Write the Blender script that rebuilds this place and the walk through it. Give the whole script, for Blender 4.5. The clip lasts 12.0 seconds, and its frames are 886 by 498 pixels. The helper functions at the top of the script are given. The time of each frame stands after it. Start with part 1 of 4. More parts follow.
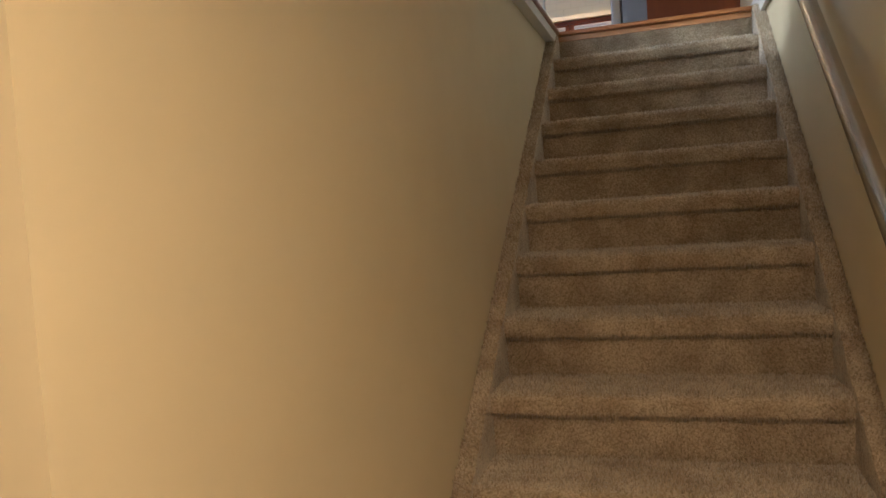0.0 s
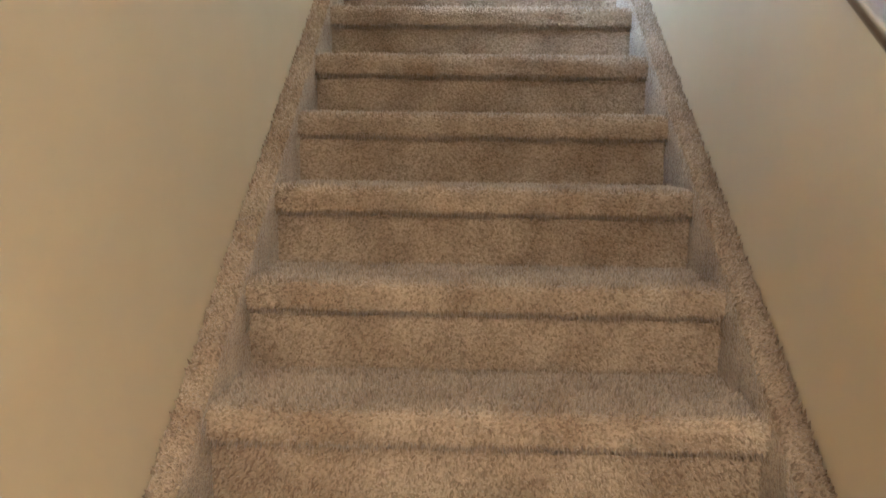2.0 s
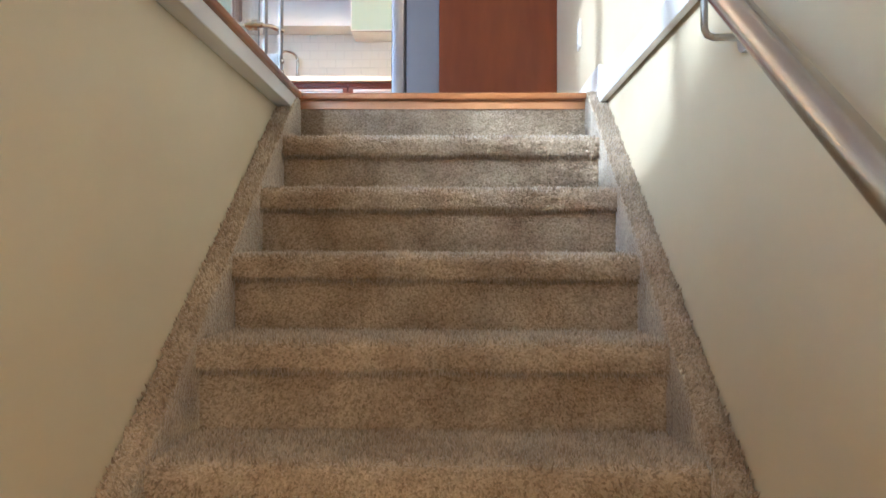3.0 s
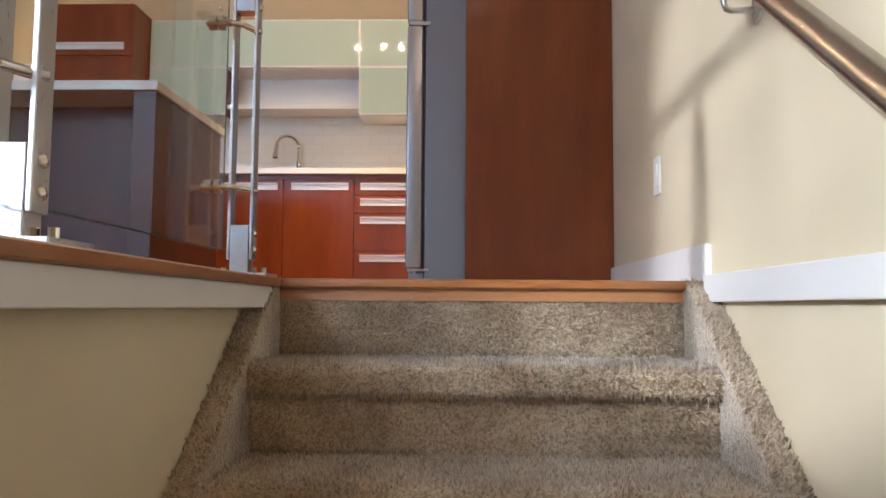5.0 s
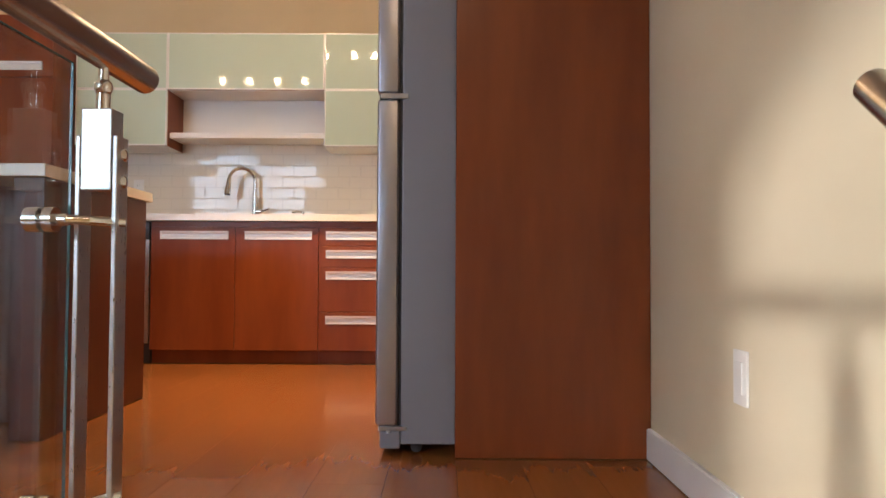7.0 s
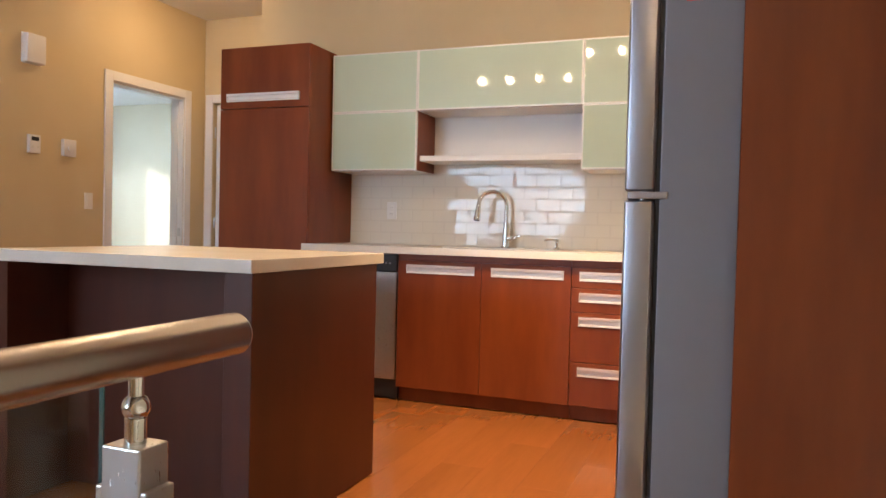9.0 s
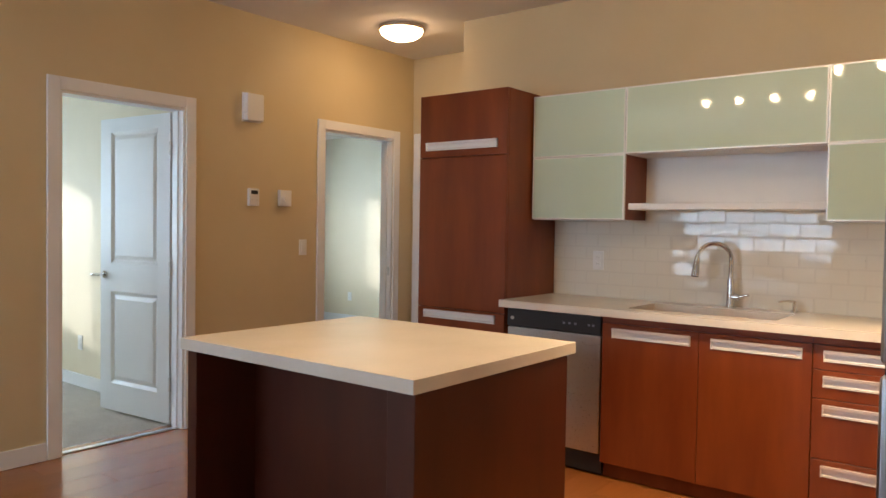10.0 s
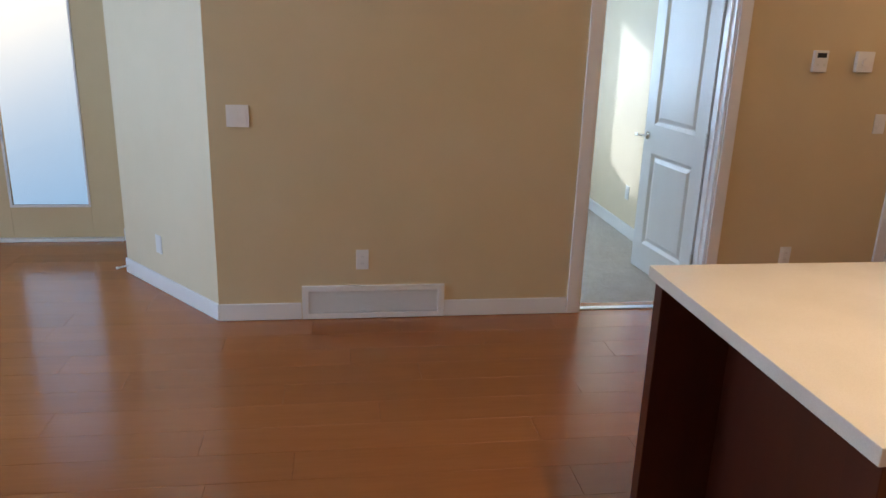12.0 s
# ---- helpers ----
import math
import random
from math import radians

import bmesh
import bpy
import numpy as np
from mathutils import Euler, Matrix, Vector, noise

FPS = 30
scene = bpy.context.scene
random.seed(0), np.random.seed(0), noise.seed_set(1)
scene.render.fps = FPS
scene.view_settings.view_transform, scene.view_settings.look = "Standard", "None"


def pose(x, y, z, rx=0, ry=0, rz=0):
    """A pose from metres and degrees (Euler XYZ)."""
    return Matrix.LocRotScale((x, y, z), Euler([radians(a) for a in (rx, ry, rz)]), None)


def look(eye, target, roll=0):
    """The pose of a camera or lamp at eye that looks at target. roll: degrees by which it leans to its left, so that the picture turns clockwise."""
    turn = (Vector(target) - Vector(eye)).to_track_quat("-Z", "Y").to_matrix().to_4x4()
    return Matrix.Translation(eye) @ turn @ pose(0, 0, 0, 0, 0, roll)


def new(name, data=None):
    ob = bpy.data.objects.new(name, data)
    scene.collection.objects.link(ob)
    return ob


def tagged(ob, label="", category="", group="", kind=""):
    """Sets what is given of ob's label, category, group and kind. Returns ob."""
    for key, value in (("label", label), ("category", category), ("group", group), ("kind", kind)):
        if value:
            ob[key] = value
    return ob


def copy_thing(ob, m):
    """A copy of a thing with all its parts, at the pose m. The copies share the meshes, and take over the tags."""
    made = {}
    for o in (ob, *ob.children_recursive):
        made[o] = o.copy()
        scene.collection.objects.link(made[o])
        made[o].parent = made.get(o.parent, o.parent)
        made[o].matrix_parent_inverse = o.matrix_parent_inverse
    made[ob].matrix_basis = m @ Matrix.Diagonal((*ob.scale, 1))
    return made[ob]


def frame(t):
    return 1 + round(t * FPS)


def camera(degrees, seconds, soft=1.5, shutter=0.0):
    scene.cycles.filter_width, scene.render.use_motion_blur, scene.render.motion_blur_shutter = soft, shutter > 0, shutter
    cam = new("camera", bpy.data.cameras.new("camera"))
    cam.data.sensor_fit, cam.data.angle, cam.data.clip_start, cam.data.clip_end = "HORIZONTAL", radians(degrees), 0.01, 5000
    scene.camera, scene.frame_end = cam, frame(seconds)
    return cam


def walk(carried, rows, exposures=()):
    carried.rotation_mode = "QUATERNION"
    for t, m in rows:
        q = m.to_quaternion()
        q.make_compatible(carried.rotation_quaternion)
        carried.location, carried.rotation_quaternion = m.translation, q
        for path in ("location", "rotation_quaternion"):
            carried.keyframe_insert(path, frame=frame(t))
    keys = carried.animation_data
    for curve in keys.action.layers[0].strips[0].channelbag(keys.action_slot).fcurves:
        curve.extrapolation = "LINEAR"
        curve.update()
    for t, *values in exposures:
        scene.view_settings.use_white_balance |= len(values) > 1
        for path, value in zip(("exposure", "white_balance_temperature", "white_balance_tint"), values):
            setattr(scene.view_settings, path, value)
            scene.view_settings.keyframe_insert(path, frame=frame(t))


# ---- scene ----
cam = camera(61.6, 12.0)

PATH = [
    (0, (0.07, -4.211, -0.949), (-0.527, -2.304, -1.046), -3.9),
    (0.5, (0.005, -3.938, -0.995), (-0.161, -1.972, -1.328), -0.9),
    (1, (-0.007, -3.642, -1.018), (-0.092, -1.688, -1.433), 0.1),
    (1.5, (0.0, -3.345, -1.004), (-0.117, -1.382, -1.365), 0.0),
    (2, (-0.04, -3.055, -0.873), (-0.092, -1.071, -1.117), 0.8),
    (2.5, (0.02, -2.84, -0.76), (0.032, -0.843, -0.872), 0.9),
    (3, (0.06, -2.592, -0.587), (0.022, -0.593, -0.549), 0.2),
    (3.5, (0.028, -2.369, -0.431), (-0.034, -0.374, -0.304), 0.6),
    (5.5, (-0.076, -1.68, 0.092), (-0.136, 0.313, 0.246), 0.3),
    (6, (-0.131, -1.51, 0.267), (-0.125, 0.485, 0.405), -0.3),
    (6.5, (-0.084, -1.325, 0.409), (-0.055, 0.672, 0.505), 0.1),
    (8.5, (-0.058, -0.698, 0.933), (-0.504, 1.251, 0.931), 1.5),
    (9, (-0.05, -0.593, 1.013), (-0.766, 1.274, 0.959), 1.4),
    (9.5, (-0.032, -0.415, 1.164), (-1.067, 1.295, 1.075), 1.0),
    (10, (-0.094, -0.241, 1.32), (-1.329, 1.331, 1.259), 0.9),
    (10.5, (-0.09, -0.108, 1.475), (-1.57, 1.237, 1.467), 0.3),
    (11, (-0.203, -0.003, 1.571), (-1.922, 1.012, 1.44), 0.2),
    (11.5, (-0.271, 0.124, 1.659), (-2.086, 0.845, 1.225), 0.8),
    (12, (-0.273, 0.26, 1.649), (-2.165, 0.537, 1.065), 1.8),
]
walk(cam, [(t, look(e, g, r)) for t, e, g, r in PATH], [(0, -0.38, 5300, 4), (0.5, 0.55, 5650, 3), (1.0, 1.05, 5050, 4), (1.5, 1.03, 4850, 4), (2.0, 1.03, 4580, 5), (2.5, 1.02, 4680, 5), (3.6, 0.5, 4950, 7), (5.3, 0.05, 5500, 12), (6.5, 0.0, 6000, 14), (8.5, 0.18, 5850, 13), (9.5, 0.03, 5800, 10), (10.5, -0.36, 5900, 9), (11.4, -0.12, 5700, 10), (12, -0.26, 5400, 11)])

# ---- world, sun, lamps ----
SUN = Vector((1.0, 0.85, -0.33)).normalized()
world = bpy.data.worlds.new("sky")
scene.world = world
world.use_nodes = True
wn = world.node_tree.nodes
sky = wn.new("ShaderNodeTexSky")
sky.sky_type = "NISHITA"
sky.sun_disc = False
sky.sun_elevation = math.asin(-SUN.z)
sky.sun_rotation = math.atan2(-SUN.x, -SUN.y)
world.node_tree.links.new(sky.outputs[0], wn["Background"].inputs[0])
wn["Background"].inputs[1].default_value = 0.05


def lamp(name, kind, m, energy, colour, size=0.1, size_y=None):
    data = bpy.data.lights.new(name, kind)
    data.energy, data.color = energy, colour
    if kind == "SUN":
        data.angle = radians(size)
    elif kind == "AREA":
        data.shape = "RECTANGLE" if size_y else "DISK"
        data.size = size
        if size_y:
            data.size_y = size_y
    else:
        data.shadow_soft_size = size
    ob = new(name, data)
    ob.matrix_world = m
    return ob


WARM = (1.0, 0.66, 0.36)
lamp("sun", "SUN", look((0, 0, 0), SUN), 3.0, (1.0, 0.94, 0.84), 2.5)
# daylight in the window openings
lamp("sky_south", "AREA", pose(-3.325, -3.716, 1.625, 90, 0, 0), 72, (0.72, 0.85, 1.0), 1.93, 1.53)
lamp("sky_west", "AREA", pose(-6.06, -1.84, 1.15, 90, 0, -90), 2.6, (0.52, 0.76, 1.0), 0.6, 1.8)
lamp("sky_bed_a", "AREA", pose(-7.8, 1.0, 1.5, 90, 0, -90), 62, (0.66, 0.83, 1.0), 1.4, 1.3)
lamp("sky_bed_b", "AREA", pose(-8.3, 5.3, 1.5, 90, 0, -90), 58, (0.66, 0.83, 1.0), 1.4, 1.3)

# ---- mesh helpers ----
PLACE = {}


def base_of(ob):
    return PLACE.get(ob.name, Vector((0, 0, 0)))


def thing(name, at, label, category, group="", kind=""):
    ob = new(name)
    ob.empty_display_size = 0.1
    ob.location = at
    PLACE[ob.name] = Vector(at)
    return tagged(ob, label, category, group, kind)


def mesh_of(name, bm, material, smooth=False):
    me = bpy.data.meshes.new(name)
    bmesh.ops.recalc_face_normals(bm, faces=bm.faces)
    bm.to_mesh(me)
    bm.free()
    for m in material if isinstance(material, (list, tuple)) else (material,):
        me.materials.append(m)
    if smooth:
        for p in me.polygons:
            p.use_smooth = True
        me.set_sharp_from_angle(angle=radians(35))
    return me


def part(name, bm, material, parent, label="", smooth=False):
    """One mesh object under a thing or part; the bmesh is in world places."""
    at = base_of(parent)
    bmesh.ops.translate(bm, vec=-at, verts=bm.verts)
    ob = new(name, mesh_of(name, bm, material, smooth))
    ob.parent = parent
    PLACE[ob.name] = at
    return tagged(ob, label)


def solo(name, bm, material, label, category="", group="", kind="", smooth=False):
    """A thing that is one mesh, with its origin at its base."""
    lo = [min(v.co[i] for v in bm.verts) for i in range(3)]
    hi = [max(v.co[i] for v in bm.verts) for i in range(3)]
    at = Vector(((lo[0] + hi[0]) / 2, (lo[1] + hi[1]) / 2, lo[2]))
    bmesh.ops.translate(bm, vec=-at, verts=bm.verts)
    ob = new(name, mesh_of(name, bm, material, smooth))
    ob.location = at
    PLACE[ob.name] = at
    return tagged(ob, label, category, group, kind)


def box(x0, x1, y0, y1, z0, z1, bevel=0.0, segs=2, bm=None):
    bm = bm or bmesh.new()
    m = Matrix.LocRotScale(((x0 + x1) / 2, (y0 + y1) / 2, (z0 + z1) / 2), None, (abs(x1 - x0), abs(y1 - y0), abs(z1 - z0)))
    r = bmesh.ops.create_cube(bm, size=1, matrix=m)
    if bevel:
        edges = list({e for v in r["verts"] for e in v.link_edges})
        bmesh.ops.bevel(bm, geom=edges, offset=bevel, segments=segs, affect="EDGES", profile=0.6)
    return bm


def rod(p, q, r, segs=16, bm=None, r2=None):
    """A round bar from p to q."""
    bm = bm or bmesh.new()
    p, q = Vector(p), Vector(q)
    d = q - p
    m = Matrix.Translation((p + q) / 2) @ d.to_track_quat("Z", "Y").to_matrix().to_4x4()
    bmesh.ops.create_cone(bm, cap_ends=True, segments=segs, radius1=r, radius2=r if r2 is None else r2, depth=d.length, matrix=m)
    return bm


def ball(at, r, segs=14, bm=None, squash=(1, 1, 1)):
    bm = bm or bmesh.new()
    bmesh.ops.create_uvsphere(bm, u_segments=segs, v_segments=segs // 2 + 1, radius=r, matrix=Matrix.LocRotScale(at, None, squash))
    return bm


def tube(points, r, segs=12, bm=None):
    """A round bar bent along points."""
    bm = bm or bmesh.new()
    pts = [Vector(p) for p in points]
    rings, side = [], None
    for i, p in enumerate(pts):
        d = (pts[min(i + 1, len(pts) - 1)] - pts[max(i - 1, 0)]).normalized()
        if side is None:
            side = d.orthogonal().normalized()
        side = (side - d * side.dot(d)).normalized()
        up = d.cross(side)
        rings.append([bm.verts.new(p + r * (math.cos(a) * side + math.sin(a) * up)) for a in (2 * math.pi * k / segs for k in range(segs))])
    for a, b in zip(rings, rings[1:]):
        for k in range(segs):
            bm.faces.new((a[k], a[(k + 1) % segs], b[(k + 1) % segs], b[k]))
    bm.faces.new(rings[0]), bm.faces.new(rings[-1])
    return bm


def prism(outline, axis, lo, hi, bm=None):
    """A flat outline (two coordinates) pushed along an axis."""
    bm = bm or bmesh.new()

    def put(p, v):
        return {"x": (v, p[0], p[1]), "y": (p[0], v, p[1]), "z": (p[0], p[1], v)}[axis]
    a = [bm.verts.new(put(p, lo)) for p in outline]
    b = [bm.verts.new(put(p, hi)) for p in outline]
    bm.faces.new(a), bm.faces.new(b[::-1])
    n = len(outline)
    for i in range(n):
        bm.faces.new((a[i], a[(i + 1) % n], b[(i + 1) % n], b[i]))
    return bm


def wall(axis, at, depth, lo, hi, z0, z1, holes=()):
    """A wall across an axis with openings (lo, hi, z0, z1) through it, in order along it."""
    bm = bmesh.new()

    def slab(a, b, c, d):
        if b - a > 1e-4 and d - c > 1e-4:
            if axis == "x":
                box(at, at + depth, a, b, c, d, bm=bm)
            else:
                box(a, b, at, at + depth, c, d, bm=bm)
    here = lo
    for a, b, c, d in holes:
        slab(here, a, z0, z1), slab(a, b, z0, c), slab(a, b, d, z1)
        here = b
    slab(here, hi, z0, z1)
    return bm


# ---- materials ----
def mat(name, colour, rough=0.5, metal=0.0, **more):
    m = bpy.data.materials.new(name)
    m.use_nodes = True
    p = m.node_tree.nodes["Principled BSDF"]
    p.inputs["Base Color"].default_value = (*colour, 1)
    p.inputs["Roughness"].default_value = rough
    p.inputs["Metallic"].default_value = metal
    for k, v in more.items():
        p.inputs[k.replace("_", " ").title().replace("Ior", "IOR")].default_value = v
    return m


def node(m, kind, **values):
    n = m.node_tree.nodes.new(kind)
    for k, v in values.items():
        n.inputs[k].default_value = v
    return n


def join(m, a, b):
    m.node_tree.links.new(a, b)


def coords(m, scale=(1, 1, 1), use="Object"):
    tc, mp = node(m, "ShaderNodeTexCoord"), node(m, "ShaderNodeMapping", Scale=scale)
    join(m, tc.outputs[use], mp.inputs[0])
    return mp.outputs[0]


def shade(m, vec, scale, low, high, detail=4.0, spread=(0.3, 0.7)):
    """Colour between two tones by noise; gives the colour socket."""
    n = node(m, "ShaderNodeTexNoise", Scale=scale, Detail=detail)
    join(m, vec, n.inputs["Vector"])
    r = m.node_tree.nodes.new("ShaderNodeValToRGB")
    r.color_ramp.elements[0].position, r.color_ramp.elements[1].position = spread
    r.color_ramp.elements[0].color, r.color_ramp.elements[1].color = (*low, 1), (*high, 1)
    join(m, n.outputs["Fac"], r.inputs[0])
    return r.outputs[0]


def blend(m, a, b, fac, mode="MULTIPLY"):
    x = m.node_tree.nodes.new("ShaderNodeMixRGB")
    x.blend_type = mode
    if isinstance(fac, float):
        x.inputs[0].default_value = fac
    else:
        join(m, fac, x.inputs[0])
    join(m, a, x.inputs[1]), join(m, b, x.inputs[2])
    return x.outputs[0]


def bump(m, vec, scale, strength, distance=0.002, detail=3.0):
    p = m.node_tree.nodes["Principled BSDF"]
    n, b = node(m, "ShaderNodeTexNoise", Scale=scale, Detail=detail), node(m, "ShaderNodeBump", Strength=strength, Distance=distance)
    join(m, vec, n.inputs["Vector"]), join(m, n.outputs["Fac"], b.inputs["Height"])
    if p.inputs["Normal"].links:
        join(m, p.inputs["Normal"].links[0].from_socket, b.inputs["Normal"])
    join(m, b.outputs[0], p.inputs["Normal"])


def set_colour(m, socket):
    join(m, socket, m.node_tree.nodes["Principled BSDF"].inputs["Base Color"])


def rough_by(m, vec, scale, low, high):
    n, r = node(m, "ShaderNodeTexNoise", Scale=scale, Detail=3.0), m.node_tree.nodes.new("ShaderNodeMapRange")
    join(m, vec, n.inputs["Vector"]), join(m, n.outputs["Fac"], r.inputs[0])
    r.inputs[1].default_value, r.inputs[2].default_value, r.inputs[3].default_value, r.inputs[4].default_value = 0.3, 0.7, low, high
    join(m, r.outputs[0], m.node_tree.nodes["Principled BSDF"].inputs["Roughness"])


def paint(name, low, high, rough):
    m = mat(name, high, rough)
    v = coords(m)
    set_colour(m, shade(m, v, 1.7, low, high, 5.0))
    bump(m, v, 260, 0.12, 0.001), bump(m, v, 35, 0.05, 0.002)
    rough_by(m, v, 9, rough - 0.06, rough + 0.06)
    return m


def wood(name, dark, light, grain, rough, coat, stretch=(14, 14, 1.0), per_piece=0.0, relief=0.02, fine=0.5):
    m = mat(name, light, rough, coat_weight=coat, coat_roughness=0.12)
    v = coords(m, stretch)
    if per_piece:
        info, add = m.node_tree.nodes.new("ShaderNodeObjectInfo"), m.node_tree.nodes.new("ShaderNodeVectorMath")
        mul = m.node_tree.nodes.new("ShaderNodeMath")
        mul.operation, mul.inputs[1].default_value = "MULTIPLY", 37.0
        join(m, info.outputs["Random"], mul.inputs[0]), join(m, v, add.inputs[0]), join(m, mul.outputs[0], add.inputs[1])
        v = add.outputs[0]
    a = shade(m, v, grain, dark, light, 6.0, (0.32, 0.68))
    b = shade(m, v, grain * 6.0, (0.78, 0.76, 0.74), (1, 1, 1), 3.0, (0.3, 0.62))
    c = blend(m, a, b, 0.25 if per_piece else fine)
    if per_piece:
        r = m.node_tree.nodes.new("ShaderNodeMapRange")
        r.inputs[3].default_value, r.inputs[4].default_value = 1 - per_piece, 1 + per_piece
        join(m, info.outputs["Random"], r.inputs[0])
        h = m.node_tree.nodes.new("ShaderNodeHueSaturation")
        join(m, c, h.inputs["Color"]), join(m, r.outputs[0], h.inputs["Value"])
        c = h.outputs[0]
    set_colour(m, c)
    if relief:
        bump(m, v, grain * 8, relief, 0.0004)
        rough_by(m, coords(m), 3, rough - 0.03, rough + 0.04)
    return m


M_WALL = paint("tan_wall_paint", (0.59, 0.475, 0.275), (0.63, 0.515, 0.315), 0.62)
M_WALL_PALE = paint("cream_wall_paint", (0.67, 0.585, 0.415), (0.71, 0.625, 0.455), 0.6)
M_CEIL = paint("ceiling_paint", (0.72, 0.68, 0.62), (0.76, 0.72, 0.66), 0.8)
M_TRIM = paint("white_trim_paint", (0.76, 0.76, 0.76), (0.82, 0.82, 0.82), 0.35)
M_DOOR = paint("white_door_paint", (0.74, 0.75, 0.77), (0.8, 0.81, 0.83), 0.4)
M_CHERRY = wood("cherry_veneer", (0.155, 0.0315, 0.0058), (0.222, 0.052, 0.0094), 1.3, 0.36, 0.06, (5, 5, 0.9), fine=0.3)
M_CHERRY.node_tree.nodes["Principled BSDF"].inputs["Specular IOR Level"].default_value = 0.36
# the cabinets' cherry again, base darkened to carry the island's shade
M_CHERRY_SHADED = wood("shaded_cherry_veneer", (0.05, 0.0095, 0.003), (0.076, 0.0165, 0.0048), 1.3, 0.4, 0.0, (5, 5, 0.9), fine=0.3)
M_CHERRY_SHADED.node_tree.nodes["Principled BSDF"].inputs["Specular IOR Level"].default_value = 0.5
M_FLOOR = wood("laminate_plank", (0.32, 0.112, 0.0265), (0.345, 0.123, 0.03), 1.3, 0.22, 0.35, (10, 0.7, 10), 0.08, 0.0)
M_OAK = wood("oak_fascia", (0.34, 0.15, 0.055), (0.44, 0.21, 0.085), 1.5, 0.4, 0.2, (1.0, 14, 14))
M_NOSING = wood("stained_nosing", (0.3, 0.115, 0.036), (0.37, 0.15, 0.05), 1.5, 0.3, 0.3, (3.0, 3.0, 14))
M_SEAM = mat("floor_seam", (0.06, 0.025, 0.012), 0.7)
M_GROUT = mat("tile_grout", (0.68, 0.645, 0.56), 0.7)
M_STEEL = mat("brushed_steel", (0.62, 0.62, 0.62), 0.3, 1.0)
rough_by(M_STEEL, coords(M_STEEL, (1, 1, 0.2)), 300, 0.27, 0.32)
M_RAIL = mat("satin_steel_rail", (0.5, 0.47, 0.435), 0.26, 1.0)
bump(M_RAIL, coords(M_RAIL, (120, 4, 120)), 6, 0.05, 0.0005)
M_CHROME = mat("chrome", (0.75, 0.74, 0.72), 0.08, 1.0)
M_HANDLE = mat("pale_aluminium", (0.78, 0.77, 0.76), 0.42, 0.35)
# blue in the base colour stands in for sky reflected in the doors
M_FRIDGE_STEEL = mat("sky_tinted_fridge_steel", (0.45, 0.47, 0.53), 0.28, 1.0)
M_FRIDGE = mat("grey_fridge_side", (0.2, 0.2, 0.228), 0.45, 0.25)
bump(M_FRIDGE, coords(M_FRIDGE), 400, 0.25, 0.0006)
M_SINK = mat("sink_steel", (0.3, 0.29, 0.28), 0.38, 1.0)
M_BLACK = mat("black_plastic", (0.02, 0.02, 0.022), 0.35)
M_WHITE = mat("white_plastic", (0.8, 0.79, 0.76), 0.4)
M_RED = mat("red_sticker", (0.6, 0.07, 0.04), 0.5)
M_MINT = mat("back_painted_glass", (0.535, 0.655, 0.53), 0.06, coat_weight=0.6, coat_roughness=0.03)
M_FRAME = mat("satin_frame", (0.72, 0.72, 0.66), 0.35, 0.3)
M_TILE = mat("glazed_white_tile", (0.77, 0.735, 0.645), 0.06, coat_weight=0.4, coat_roughness=0.03)
bump(M_TILE, coords(M_TILE), 14, 0.03, 0.002)
M_QUARTZ = mat("pale_quartz", (0.74, 0.7, 0.62), 0.24)
_v = coords(M_QUARTZ)
set_colour(M_QUARTZ, blend(M_QUARTZ, shade(M_QUARTZ, _v, 3.0, (0.70, 0.66, 0.58), (0.77, 0.73, 0.66)), shade(M_QUARTZ, _v, 420, (0.86, 0.84, 0.8), (1, 1, 1), 2.0), 0.6))
M_GLASS = mat("clear_glass", (0.93, 0.98, 0.96), 0.0, transmission_weight=1.0, ior=1.45)
M_EDGE = mat("green_glass_edge", (0.05, 0.11, 0.105), 0.12)
M_LAMPGLASS = mat("frosted_lamp_glass", (0.9, 0.85, 0.75), 0.4)
_p = M_LAMPGLASS.node_tree.nodes["Principled BSDF"]
_p.inputs["Emission Color"].default_value, _p.inputs["Emission Strength"].default_value = (1.0, 0.62, 0.3, 1), 34.0


M_HALL_GLASS = mat("bright_frosted_lamp_glass", (0.9, 0.85, 0.75), 0.4)
_p = M_HALL_GLASS.node_tree.nodes["Principled BSDF"]
_p.inputs["Emission Color"].default_value, _p.inputs["Emission Strength"].default_value = (1.0, 0.66, 0.36, 1), 188.0
M_STAIR_FILL = mat("stairwell_fill_glass", (0.9, 0.85, 0.75), 0.4)
_p = M_STAIR_FILL.node_tree.nodes["Principled BSDF"]
_p.inputs["Emission Color"].default_value, _p.inputs["Emission Strength"].default_value = (1.0, 0.66, 0.36, 1), 34.0
M_SPOT = mat("glowing_spot_glass", (0.9, 0.85, 0.75), 0.4)
_p = M_SPOT.node_tree.nodes["Principled BSDF"]
_p.inputs["Emission Color"].default_value, _p.inputs["Emission Strength"].default_value = (1.0, 0.66, 0.35, 1), 200.0


def carpet(name, low, high):
    m = mat(name, high, 0.95, sheen_weight=0.45, sheen_roughness=0.5)
    v = coords(m)
    a = shade(m, v, 8.0, low, high, 6.0, (0.36, 0.64))
    b = shade(m, v, 150, (0.52, 0.48, 0.43), (1, 1, 1), 3.0, (0.36, 0.56))
    set_colour(m, blend(m, a, b, 0.8))
    bump(m, v, 190, 1.0, 0.006), bump(m, v, 90, 0.8, 0.01)
    return m


